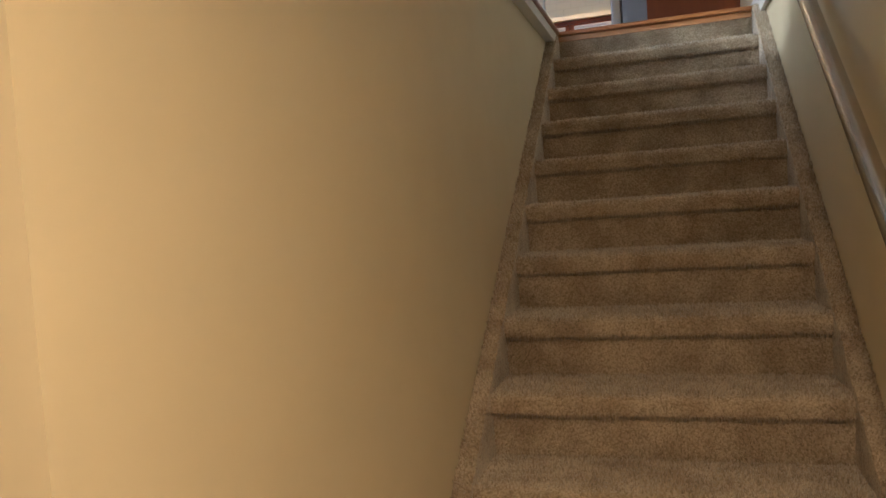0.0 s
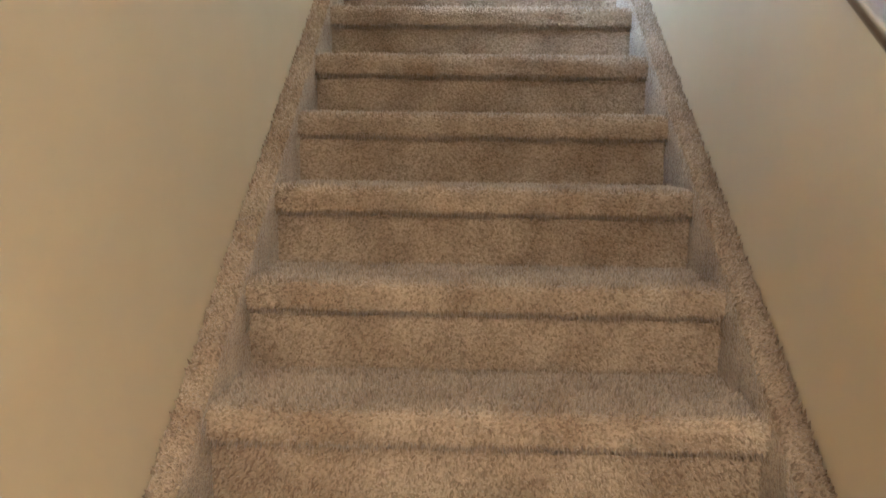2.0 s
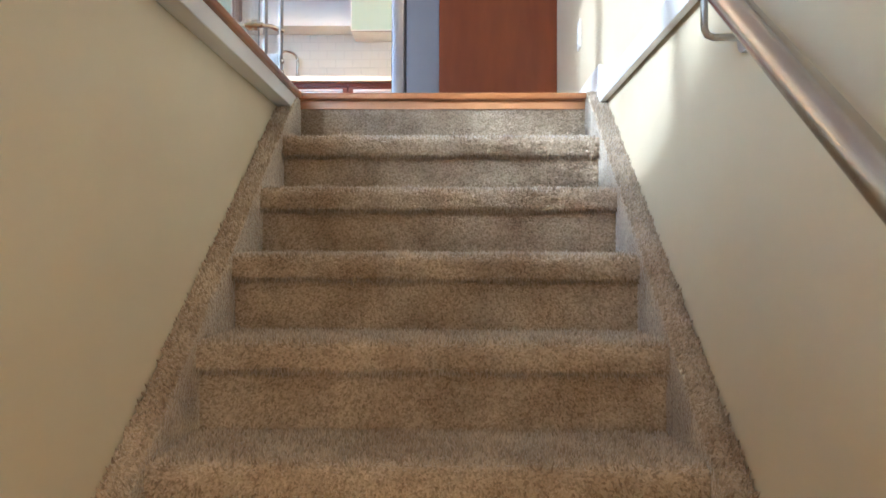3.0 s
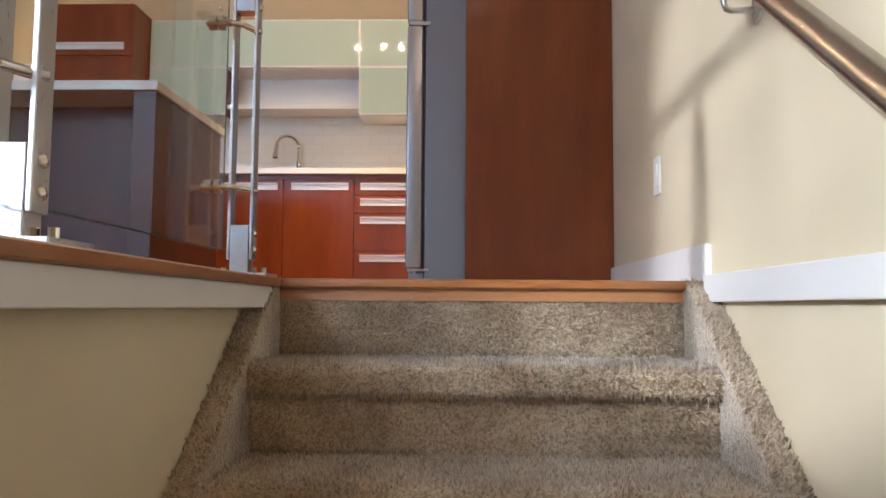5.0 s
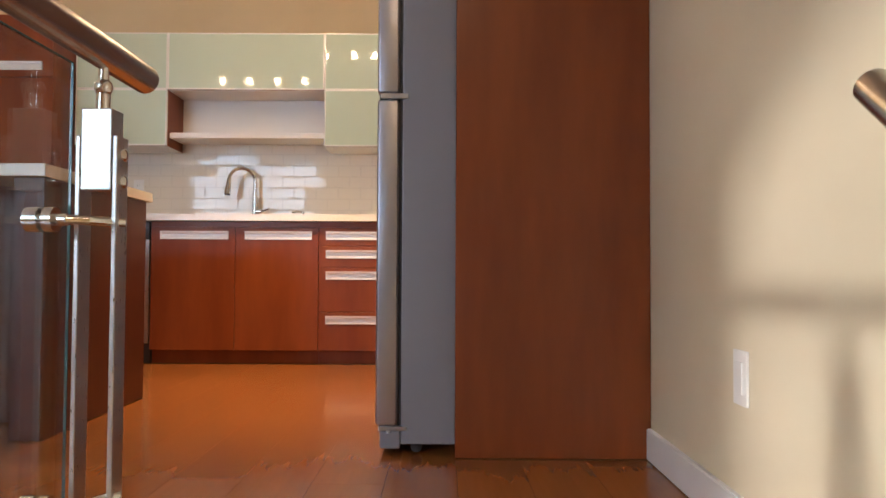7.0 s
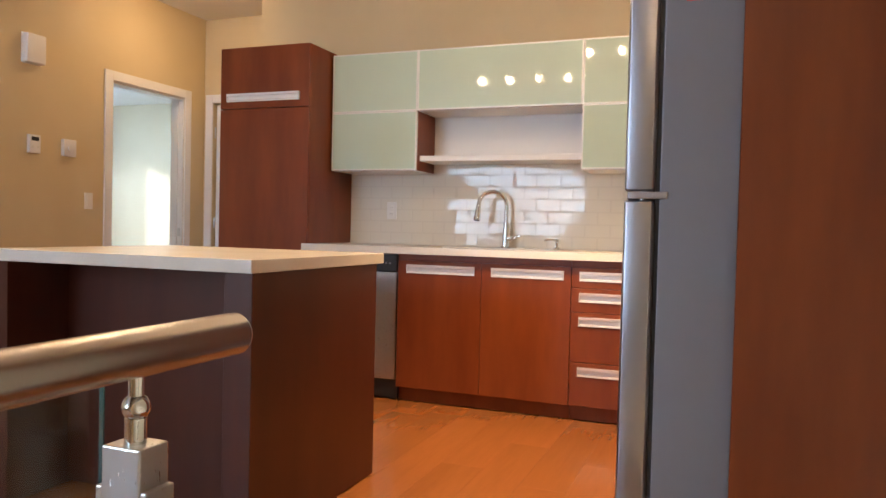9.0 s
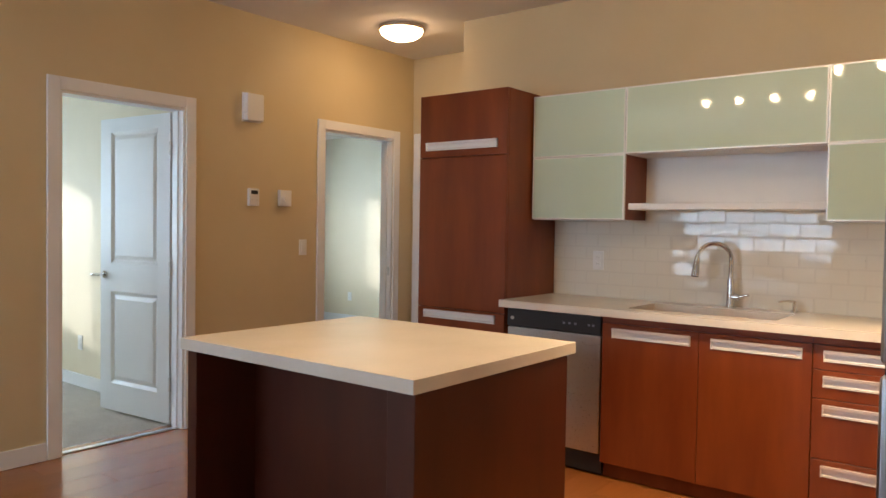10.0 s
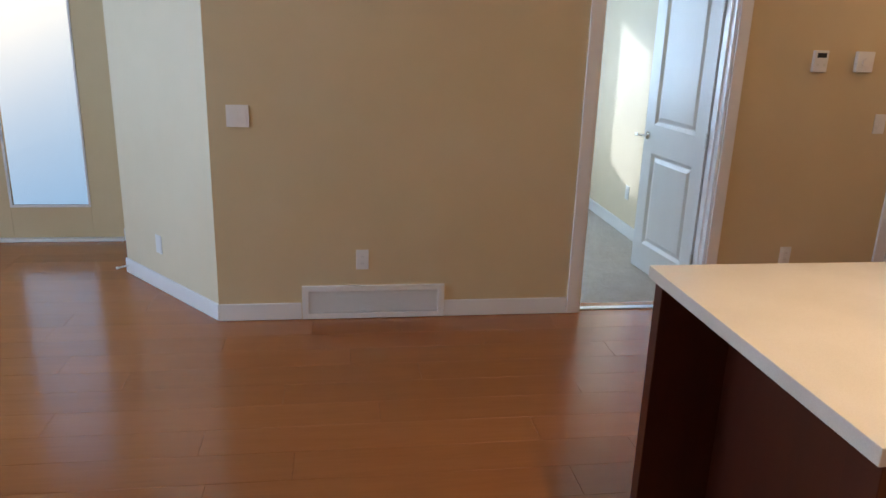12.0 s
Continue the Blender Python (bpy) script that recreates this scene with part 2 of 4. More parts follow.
def tufts():
    m = mat("carpet_tuft", (0.45, 0.37, 0.27), 0.95, sheen_weight=0.4, sheen_roughness=0.5)
    v = coords(m)
    geo, ramp = m.node_tree.nodes.new("ShaderNodeNewGeometry"), m.node_tree.nodes.new("ShaderNodeValToRGB")
    ramp.color_ramp.elements[0].color, ramp.color_ramp.elements[1].color = (0.42, 0.38, 0.34, 1), (1, 1, 1, 1)
    join(m, geo.outputs["Random Per Island"], ramp.inputs[0])
    set_colour(m, blend(m, shade(m, v, 8.0, (0.46, 0.36, 0.252), (0.65, 0.545, 0.41), 6.0, (0.36, 0.64)), ramp.outputs[0], 0.9))
    return m


M_PILE = tufts()
M_CARPET = carpet("beige_stair_carpet", (0.41, 0.32, 0.225), (0.6, 0.5, 0.37))
M_CARPET_PALE = carpet("pale_bedroom_carpet", (0.5, 0.45, 0.37), (0.58, 0.53, 0.45))

# ---- structure ----
CEIL = 2.75
LOW = -2.653
XR, XS, XL = 0.556, 0.562, -0.545
XW = -4.293
YK = 3.95
RISE, RUN, STEPS = 0.1895, 0.2535, 13


def structure(name, bm, material, label, category):
    return solo(name, bm, material, label, category, kind="structure")


# right-hand wall of the stairwell and landing
structure("wall_east", wall("x", XR, 0.14, -3.72, YK + 0.14, -0.03, CEIL), M_WALL_PALE, "cream painted drywall beside stairs and landing", "wall")
structure("wall_stair_east", wall("x", XS, 0.16, -7.1, 0.12, LOW, -0.03), M_WALL_PALE, "cream painted drywall beside the carpeted stairs", "wall")
structure("wall_stair_side", wall("x", XL - 0.1, 0.1, -3.627, -0.03, LOW, -0.032), M_WALL_PALE, "cream painted drywall below the landing edge", "wall")
structure("wall_stair_end", wall("y", -3.627, 0.1, -3.5, XL - 0.1, LOW, -0.3), M_WALL_PALE, "cream painted wall turning away from the stair foot", "wall")
structure("wall_under_landing", wall("y", 0.03, 0.1, XL - 0.1, XR, LOW, -0.26), M_WALL, "plain wall closing the stair under the landing", "wall")
structure("wall_lower_back", wall("y", -7.1, 0.1, -3.5, XR, LOW, -0.3), M_WALL, "tan painted wall of lower hall", "wall")
structure("wall_lower_side", wall("x", -3.6, 0.1, -7.1, -3.5, LOW, -0.3), M_WALL, "tan painted wall of lower hall", "wall")
structure("floor_lower", box(-3.6, XR, -7.1, 0.1, LOW - 0.1, LOW), M_CARPET, "beige carpet of the lower hall", "floor")
structure("ceiling_lower", box(-3.6, XS, -7.1, -3.627, -0.3, -0.25), M_CEIL, "pale painted ceiling of lower hall", "ceiling")
# upper shell
structure("wall_kitchen", wall("y", YK, 0.14, -3.23, XR, 0, CEIL), M_WALL, "tan painted wall behind the kitchen units", "wall")
structure("wall_passage_side", wall("x", -3.23, 0.12, YK + 0.14, 4.66, 0, CEIL), M_WALL, "tan painted wall of the short passage", "wall")
structure("wall_passage_end", wall("y", 4.66, 0.12, XW - 0.12, -3.1, 0, CEIL, [(-4.2, -3.42, 0, 2.04)]), M_WALL, "tan painted wall at the passage end", "wall")
structure("wall_west", wall("x", XW - 0.12, 0.12, -0.41, 4.66, 0, CEIL, [(1.675, 2.452, 0, 2.04), (3.63, 4.407, 0, 2.04)]), M_WALL, "tan painted wall with two bedroom doorways", "wall")
# paler tone than the tan walls on either side
structure("wall_angled", prism([(XW, -0.405), (-5.189, -1.125), (-5.26, -1.04), (XW - 0.12, -0.36)], "z", 0, CEIL), M_WALL_PALE, "angled wall in a paler tone than its neighbours", "wall")
structure("wall_nook", wall("y", -1.1, 0.1, -5.92, -5.2, 0, CEIL), M_WALL, "tan painted wall beside patio door", "wall")
structure("wall_patio", wall("x", -6.04, 0.12, -3.72, -1.0, 0, CEIL, [(-2.34, -1.34, 0.0, 2.16)]), M_WALL, "tan painted wall with a patio door", "wall")
WIN = (-4.35, -2.3, 0.8, 2.45)
# unseen wall added outside, stops sun coming through the patio pane
structure("wall_patio_side", wall("y", -2.87, 0.12, -7.48, -6.04, -0.2, 2.9), M_TRIM, "unseen exterior wall added to keep sun off the patio door", "wall")
structure("wall_south", wall("y", -3.72, 0.12, -6.04, XR, -0.2, CEIL, [WIN]), M_WALL, "tan painted wall with a gridded window", "wall")
structure("ceiling", box(-6.1, XR + 0.14, -3.72, 4.8, CEIL, CEIL + 0.12), M_CEIL, "pale painted ceiling of the main room", "ceiling")
structure("floor_slab_kitchen", box(-6.04, XR, 0.03, 4.8, -0.25, -0.012), M_SEAM, "floor deck under the planks", "floor")
structure("floor_slab_living", box(-6.04, -0.548, -3.6, 0.0, -0.245, -0.012), M_SEAM, "floor deck under the planks", "floor")
# bedrooms
structure("floor_bedroom", box(-8.2, XW - 0.06, -0.3, 7.1, -0.1, -0.004), M_CARPET_PALE, "pale beige bedroom carpet", "floor")
structure("ceiling_bedroom", box(-8.2, XW - 0.12, -0.4, 7.1, 2.5, 2.6), M_CEIL, "white bedroom ceiling", "ceiling")
structure("wall_bedroom_party", wall("y", 2.62, 0.1, -8.2, XW - 0.12, 0, 2.5), M_WALL_PALE, "cream painted wall between bedrooms", "wall")
structure("wall_bedroom_south", wall("y", -0.4, 0.1, -8.2, XW - 0.12, 0, 2.5), M_WALL_PALE, "cream painted bedroom wall", "wall")
structure("wall_bedroom_north", wall("y", 6.9, 0.1, -8.2, XW - 0.12, 0, 2.5), M_WALL_PALE, "cream painted bedroom wall", "wall")
structure("wall_bedroom_east", wall("x", XW - 0.12, 0.1, 4.78, 7.0, 0, 2.5), M_WALL_PALE, "cream painted bedroom wall", "wall")
structure("wall_bedroom_window_a", wall("x", -7.7, 0.1, -0.3, 2.62, 0, 2.5, [(0.3, 1.7, 0.85, 2.15)]), M_WALL_PALE, "cream painted bedroom wall with window", "wall")
structure("wall_bedroom_window_b", wall("x", -8.2, 0.1, 2.72, 6.9, 0, 2.5, [(4.6, 6.0, 0.85, 2.15)]), M_WALL_PALE, "cream painted bedroom wall with window", "wall")

# ---- stairs ----
stairs = thing("staircase", (0, -1.6, LOW), "closed carpeted staircase with plush beige pile and rounded nosings", "stairs")
TREAD_L, TREAD_R = -0.492, 0.505


def carpet_sheet(profile, x0, x1, step, amp, seed):
    """A pile surface over a profile of (y, z) points, roughened across its face."""
    pts = [Vector((0, y, z)) for y, z in profile]
    fine = []
    for a, b in zip(pts, pts[1:]):
        n = max(1, round((b - a).length / step))
        fine += [a.lerp(b, i / n) for i in range(n)]
    fine.append(pts[-1])
    cols = round((x1 - x0) / step)
    bm = bmesh.new()
    rows = []
    for i, p in enumerate(fine):
        d = fine[min(i + 1, len(fine) - 1)] - fine[max(i - 1, 0)]
        out = Vector((0, d.z, -d.y)).normalized()
        row = []
        for j in range(cols + 1):
            q = Vector((x0 + (x1 - x0) * j / cols, p.y, p.z))
            h = noise.noise(q * 95 + Vector((seed, 0, 0))) * 0.6 + noise.noise(q * 38) * 0.5 + noise.noise(q * 9 + Vector((0, seed, 0))) * 0.5
            row.append(bm.verts.new(q + out * amp * h))
        rows.append(row)
    for a, b in zip(rows, rows[1:]):
        for j in range(cols):
            bm.faces.new((a[j], b[j], b[j + 1], a[j + 1]))
    return bm


def pile(name, profile, x0, x1, gap, seed, parent, cross=None):
    """Many small leaning tufts over a profile of (y, z) points, as one mesh."""
    rs = np.random.RandomState(seed)
    pts = np.array(profile, float)
    seg = np.diff(pts, axis=0)
    length = np.hypot(seg[:, 0], seg[:, 1])
    ends = np.concatenate(([0], np.cumsum(length)))
    count = int(ends[-1] * (x1 - x0) / gap ** 2)
    d = rs.rand(count) * ends[-1]
    k = np.clip(np.searchsorted(ends, d) - 1, 0, len(seg) - 1)
    f = ((d - ends[k]) / length[k])[:, None]
    yz = pts[k] + seg[k] * f
    way = seg[k] / length[k][:, None]
    base = np.column_stack((x0 + rs.rand(count) * (x1 - x0), yz))
    out = np.column_stack((np.zeros(count), -way[:, 1], way[:, 0]))
    if cross is not None:
        out = np.repeat([cross], count, axis=0)
    tall = 0.007 + 0.006 * rs.rand(count)
    lean = rs.normal(0, 0.3, (count, 3)) + np.array([0, -0.08, -0.2])
    tip = base + out * tall[:, None] + lean * tall[:, None]
    a = rs.rand(count) * 2 * np.pi
    along = np.column_stack((np.zeros(count), way))
    side = np.cross(out, along)
    verts = np.empty((count, 4, 3))
    base = base - out * 0.003
    for i in range(3):
        b = a + i * 2.094
        verts[:, i] = base + 0.0042 * (np.cos(b)[:, None] * along + np.sin(b)[:, None] * side)
    verts[:, 3] = tip
    o = np.arange(count)[:, None] * 4
    faces = np.concatenate([o + np.array(t) for t in ((0, 1, 3), (1, 2, 3), (2, 0, 3))])
    at = base_of(parent)
    me = bpy.data.meshes.new(name)
    me.from_pydata((verts.reshape(-1, 3) - np.array(at)).tolist(), [], faces.tolist())
    me.materials.append(M_PILE)
    me.shade_smooth()
    ob = new(name, me)
    ob.parent = parent
    PLACE[ob.name] = at
    return tagged(ob, kind="stuff")


def step_profile(k):
    """From the riser's foot up under the lip, round the nosing and back along the tread."""
    y, z = -k * RUN - 0.012, -k * RISE
    r = 0.021
    pts = [(y + 0.03, z - RISE), (y + 0.027, z - 0.062), (y + 0.024, z - 0.058), (y + 0.006, z - 0.056), (y + 0.001, z - 0.05)]
    pts += [(y + r - r * math.cos(a), z - r + r * math.sin(a)) for a in (radians(d) for d in (0, 30, 60, 90))]
    pts += [(y + RUN + 0.026, z)]
    return pts


for k in range(1, STEPS + 1):
    fine = 0.0075 if k < 10 else 0.012
    tread = part("carpet_step", carpet_sheet(step_profile(k), TREAD_L - 0.004, TREAD_R + 0.004, fine, 0.0045, k * 3.1), M_CARPET, stairs, smooth=True)
    if k < 11:
        pile("nap", step_profile(k), TREAD_L, TREAD_R, 0.0056 if k < 8 else 0.006, k, tread)
RISER = [(0.016, -RISE), (0.014, -0.11), (0.012, -0.04)]
tread = part("top_riser", carpet_sheet(RISER, TREAD_L - 0.004, TREAD_R + 0.004, 0.0075, 0.0045, 50), M_CARPET, stairs, smooth=True)
pile("nap", RISER, TREAD_L, TREAD_R, 0.0054, 90, tread)


def stringer(side):
    """A carpet-wrapped sloping kerb between treads and wall."""
    lift = 0.03
    top_y, low_y = 0.005, -STEPS * RUN - 0.03
    slope = RISE / RUN
    xi, xo = (TREAD_R, XS - 0.002) if side > 0 else (TREAD_L, XL + 0.002)
    line = [(low_y, low_y * slope + lift)] + [(y, y * slope + lift) for y in np.arange(low_y + 0.01, -0.052, 0.01)] + [(-0.04, -0.006), (-0.02, 0.002), (top_y, -0.004)]
    bm = bmesh.new()
    rows = []
    for y, z in line:
        row = []
        for f, dz in ((0.0, -0.26), (0.0, -0.13), (0.0, -0.05), (0.0, -0.012), (0.15, 0.0), (0.38, 0.003), (0.62, 0.003), (0.85, 0.0), (1.0, -0.004)):
            q = Vector((xi + (xo - xi) * f, y, z + dz))
            h = noise.noise(q * 80) * 0.8 + noise.noise(q * 30) * 0.7
            q += Vector((-side * 0.004 * h if f < 0.1 else 0, 0, 0.0045 * h if f >= 0.1 else 0))
            row.append(bm.verts.new(q))
        rows.append(row)
    for a, b in zip(rows, rows[1:]):
        for j in range(len(a) - 1):
            bm.faces.new((a[j], b[j], b[j + 1], a[j + 1]))
    for row in (rows[0], rows[-1]):
        bm.faces.new(row + [bm.verts.new((xo, row[0].co.y, row[0].co.z))])
    kerb = part("stringer", bm, M_CARPET, stairs, "carpet-wrapped sloping side kerb", smooth=True)
    top = line[40::12] + [line[-3], line[-2], line[-1]]
    pile("nap", [(y, z + 0.001) for y, z in top], min(xi, xo), max(xi, xo), 0.0048, 200 + side, kerb)
    return kerb


stringer(-1), stringer(1)
landing_edge = thing("landing_edge", (0, 0, -0.07), "oak stair nosing with a fascia board at the landing", "trim", kind="structure")
bm = box(-0.59, XR - 0.002, -0.022, 0.06, -0.017, 0.006, 0.008, 3)
part("nosing", bm, M_NOSING, landing_edge, smooth=True)
part("fascia", box(XL + 0.03, XR - 0.02, 0.002, 0.018, -0.047, -0.017), M_OAK, landing_edge)
side_edge = thing("floor_edge", (XL, -1.8, -0.09), "wood nosing over a white fascia along the stairwell", "trim", kind="structure")
part("nosing", box(-0.605, -0.482, -3.55, -0.024, -0.016, 0.007, 0.008, 3), M_NOSING, side_edge, smooth=True)
part("fascia", box(XL + 0.0005, -0.494, -3.5, -0.06, -0.066, -0.016, 0.002, 1), M_TRIM, side_edge)

# ---- trim ----


def board(name, a, b, z0, z1, thick, label="white painted baseboard with a square edge", category="baseboard"):
    """A board along a wall from a to b; it stands to the left of the way from a to b."""
    a, b = Vector((*a, 0)), Vector((*b, 0))
    n = Vector((-(b - a).y, (b - a).x, 0)).normalized() * thick
    bm = prism([(p.x, p.y) for p in (a, b, b + n, a + n)], "z", z0, z1)
    edges = [e for e in bm.edges if all(abs(v.co.z - z1) < 1e-6 for v in e.verts)]
    bmesh.ops.bevel(bm, geom=edges, offset=0.003, segments=2, affect="EDGES")
    return solo(name, bm, M_TRIM, label, category, kind="structure")


board("baseboard_landing", (XR, -0.055), (XR, 1.098), 0.004, 0.095, 0.016)
solo("trim_stairwell", box(0.535, XR - 0.0005, -3.5, -0.056, -0.046, 0.018, 0.003), M_TRIM, "white painted trim board along the stairwell wall", "trim", kind="structure")
board("baseboard_west_a", (XW, 0.045), (XW, -0.405), 0.003, 0.1, 0.014)
board("baseboard_west_b", (XW, 1.6), (XW, 0.865), 0.003, 0.1, 0.014)
board("baseboard_west_c", (XW, 3.555), (XW, 2.527), 0.003, 0.1, 0.014)
board("baseboard_angled", (XW, -0.405), (-5.189, -1.125), 0.003, 0.1, 0.014)
board("baseboard_bedroom_a", (-4.45, 2.62), (-7.6, 2.62), 0.0, 0.1, 0.014)
board("baseboard_bedroom_b", (-4.45, 6.9), (-8.1, 6.9), 0.0, 0.1, 0.014)
board("baseboard_patio", (-5.92, -1.1), (-5.92, -1.335), 0.003, 0.1, 0.014)
solo("threshold", box(-5.98, -5.9, -2.34, -1.34, 0.0, 0.022, 0.004), M_TRIM, "white patio door threshold strip", "threshold", kind="structure")


def casing(name, y0, y1, top, x, depth):
    """White frame and lining of a doorway in the west wall."""
    ob = thing(name, (x, (y0 + y1) / 2, 0), "white painted door casing round an open doorway", "door frame", kind="structure")
    w, t = 0.07, 0.016
    for a, b in ((y0 - w, y0), (y1, y1 + w)):
        part("casing_leg", box(x, x + t, a, b, 0.002, top + w, 0.004), M_TRIM, ob)
        part("casing_leg", box(x - depth - t, x - depth, a, b, 0.002, top + w, 0.004), M_TRIM, ob)
    part("casing_head", box(x, x + t - 0.001, y0 + 0.0005, y1 - 0.0005, top, top + w, 0.004), M_TRIM, ob)
    part("jamb", box(x - depth, x - 0.0005, y0 + 0.0005, y0 + 0.016, 0.002, top - 0.001), M_TRIM, ob)
    part("jamb", box(x - depth, x - 0.0005, y1 - 0.016, y1 - 0.0005, 0.002, top - 0.001), M_TRIM, ob)
    part("head_jamb", box(x - depth, x - 0.0005, y0 + 0.016, y1 - 0.016, top - 0.017, top - 0.001), M_TRIM, ob)
    part("door_stop", box(x - 0.075, x - 0.045, y1 - 0.027, y1 - 0.016, 0.002, top - 0.018), M_TRIM, ob)
    part("strip", box(x - 0.075, x - 0.03, y0 + 0.016, y1 - 0.016, -0.004, 0.008, 0.003), M_STEEL, ob, "metal carpet joining strip")
    return ob


casing("doorway_1", 1.675, 2.452, 2.04, XW, 0.12)
dw2 = casing("doorway_2", 3.63, 4.407, 2.04, XW, 0.12)
part("strike_plate", box(XW - 0.04, XW - 0.01, 4.388, 4.3905, 0.9, 0.97, 0.001), M_STEEL, dw2, "small steel strike plate")


def panel_door(name, width, label):
    """A two-panel door leaf in its own frame: hinge at the origin, leaf along -x, faces across y."""
    ob = thing(name, (0, 0, 0), label, "door")
    t, h = 0.035, 2.02
    bm = bmesh.new()
    panels = ((0.2, 0.84), (1.03, 1.93))
    x0, x1 = -width + 0.12, -0.12
    for a, b, c, d in ((-width, x0, 0.012, h), (x1, 0, 0.012, h), (x0, x1, 0.012, 0.2), (x0, x1, 0.84, 1.03), (x0, x1, 1.93, h)):
        box(a, b, -t, 0, c, d, bm=bm)
    bmesh.ops.remove_doubles(bm, verts=bm.verts, dist=1e-5)
    part("leaf", bm, M_DOOR, ob)
    for c, d in panels:
        bm = bmesh.new()
        rings = []
        for inset, y in ((0, -t), (0.006, -t + 0.003), (0.022, -t + 0.013), (0.03, -t + 0.013), (0.055, -t + 0.005)):
            rings.append([bm.verts.new(p) for p in ((x0 + inset, y, c + inset), (x1 - inset, y, c + inset), (x1 - inset, y, d - inset), (x0 + inset, y, d - inset))])
        for r, q in zip(rings, rings[1:]):
            for i in range(4):
                bm.faces.new((r[i], r[(i + 1) % 4], q[(i + 1) % 4], q[i]))
        bm.faces.new(rings[-1])
        box(x0, x1, -0.014, -0.002, c, d, bm=bm)
        part("panel", bm, M_DOOR, ob)
    knob = part("handle", rod((-width + 0.06, -t, 0.95), (-width + 0.06, -t - 0.012, 0.95), 0.026, 20), M_CHROME, ob, "chrome door lever on a round rose", True)
    bm = tube([(-width + 0.06, -t - 0.01, 0.95), (-width + 0.06, -t - 0.045, 0.95), (-width + 0.03, -t - 0.055, 0.95), (-width - 0.02, -t - 0.052, 0.945)], 0.009)
    part("lever", bm, M_CHROME, knob, "", True)
    for z in (0.27, 1.02, 1.79):
        bm = rod((0.012, -t - 0.004, z - 0.045), (0.012, -t - 0.004, z + 0.045), 0.008, 12)
        box(-0.002, 0.012, -t - 0.006, -t - 0.002, z - 0.045, z + 0.045, bm=bm)
        part("hinge", bm, M_STEEL, ob, "dark steel butt hinge", True)
    return ob


door = panel_door("door_1", 0.755, "white two-panel door standing open into the bedroom")
door.matrix_basis = pose(-4.43, 2.462, 0, 0, 0, 5.0)

# closed door at the passage end
ob = thing("door_3", (-3.81, 4.66, 0), "white closed door in a white casing behind the pantry", "door", kind="structure")
part("leaf", box(-4.185, -3.435, 4.69, 4.725, 0.01, 2.025, 0.002), M_DOOR, ob)
for a, b in ((-4.27, -4.2), (-3.42, -3.35)):
    part("casing_leg", box(a, b, 4.644, 4.66, 0.002, 2.11, 0.004), M_TRIM, ob)
part("casing_head", box(-4.1995, -3.4205, 4.645, 4.66, 2.04, 2.11, 0.004), M_TRIM, ob)
for z in (0.27, 1.02, 1.79):
    part("hinge", rod((-4.192, 4.682, z - 0.045), (-4.192, 4.682, z + 0.045), 0.008, 10), M_STEEL, ob, "steel butt hinge", True)


def window(name, axis, at, lo, hi, z0, z1, cols, rows, label):
    """A white window in a wall: frame, bars and panes."""
    ob = thing(name, (at, (lo + hi) / 2, z0) if axis == "x" else ((lo + hi) / 2, at, z0), label, "window", kind="structure")

    def bar(n, a, b, c, d, t0, t1, material=M_TRIM):
        bm = box(at + t0, at + t1, a, b, c, d, 0.003 if material is M_TRIM else 0) if axis == "x" else box(a, b, at + t0, at + t1, c, d, 0.003 if material is M_TRIM else 0)
        return part(n, bm, material, ob)
    f = 0.06
    bar("frame", lo, lo + f, z0, z1, 0.01, 0.08), bar("frame", hi - f, hi, z0, z1, 0.01, 0.08)
    bar("frame", lo + f, hi - f, z0, z0 + f, 0.012, 0.078), bar("frame", lo + f, hi - f, z1 - f, z1, 0.012, 0.078)
    bar("sill", lo - 0.04, hi + 0.04, z0 - 0.025, z0, 0.06, 0.16)
    a0, a1, c0, c1 = lo + f, hi - f, z0 + f, z1 - f
    for i in range(1, cols):
        x = a0 + (a1 - a0) * i / cols
        w = 0.03 if 2 * i == cols else 0.011
        bar("muntin", x - w, x + w, c0, c1, 0.03, 0.06)
    for i in range(1, rows):
        z = c0 + (c1 - c0) * i / rows
        bar("muntin", a0, a1, z - 0.011, z + 0.011, 0.032, 0.058)
    pane = bar("pane", a0 - 0.01, a1 + 0.01, c0 - 0.01, c1 + 0.01, 0.043, 0.047, M_GLASS)
    pane.visible_shadow = False
    return ob


window("window_1", "y", -3.72, WIN[0], WIN[1], WIN[2], WIN[3], 6, 4, "white gridded window letting in low sun")
window("window_2", "x", -7.7, 0.3, 1.7, 0.85, 2.15, 2, 2, "white bedroom window letting in low sun")
window("window_3", "x", -8.2, 4.6, 6.0, 0.85, 2.15, 2, 2, "white bedroom window letting in low sun")

patio = thing("patio_door", (-5.97, -1.84, 0), "tan painted patio door with a tall clear pane", "door", kind="structure")
for a, b, c, d in ((-2.335, -2.12, 0.024, 2.155), (-1.56, -1.345, 0.024, 2.155), (-2.12, -1.56, 0.024, 0.255), (-2.12, -1.56, 2.02, 2.155)):
    part("door_frame", box(-5.99, -5.945, a, b, c, d, 0.003), M_WALL, patio)
for a, b, c, d in ((-2.12, -2.105, 0.255, 2.02), (-1.575, -1.56, 0.255, 2.02), (-2.105, -1.575, 0.255, 0.272), (-2.105, -1.575, 2.0, 2.02)):
    part("glazing_bead", box(-5.952, -5.938, a, b, c, d, 0.002), M_TRIM, patio)
pane = part("pane", box(-5.972, -5.966, -2.12, -1.56, 0.255, 2.02), M_GLASS, patio)
pane.visible_shadow = False

# ---- glass balustrade ----


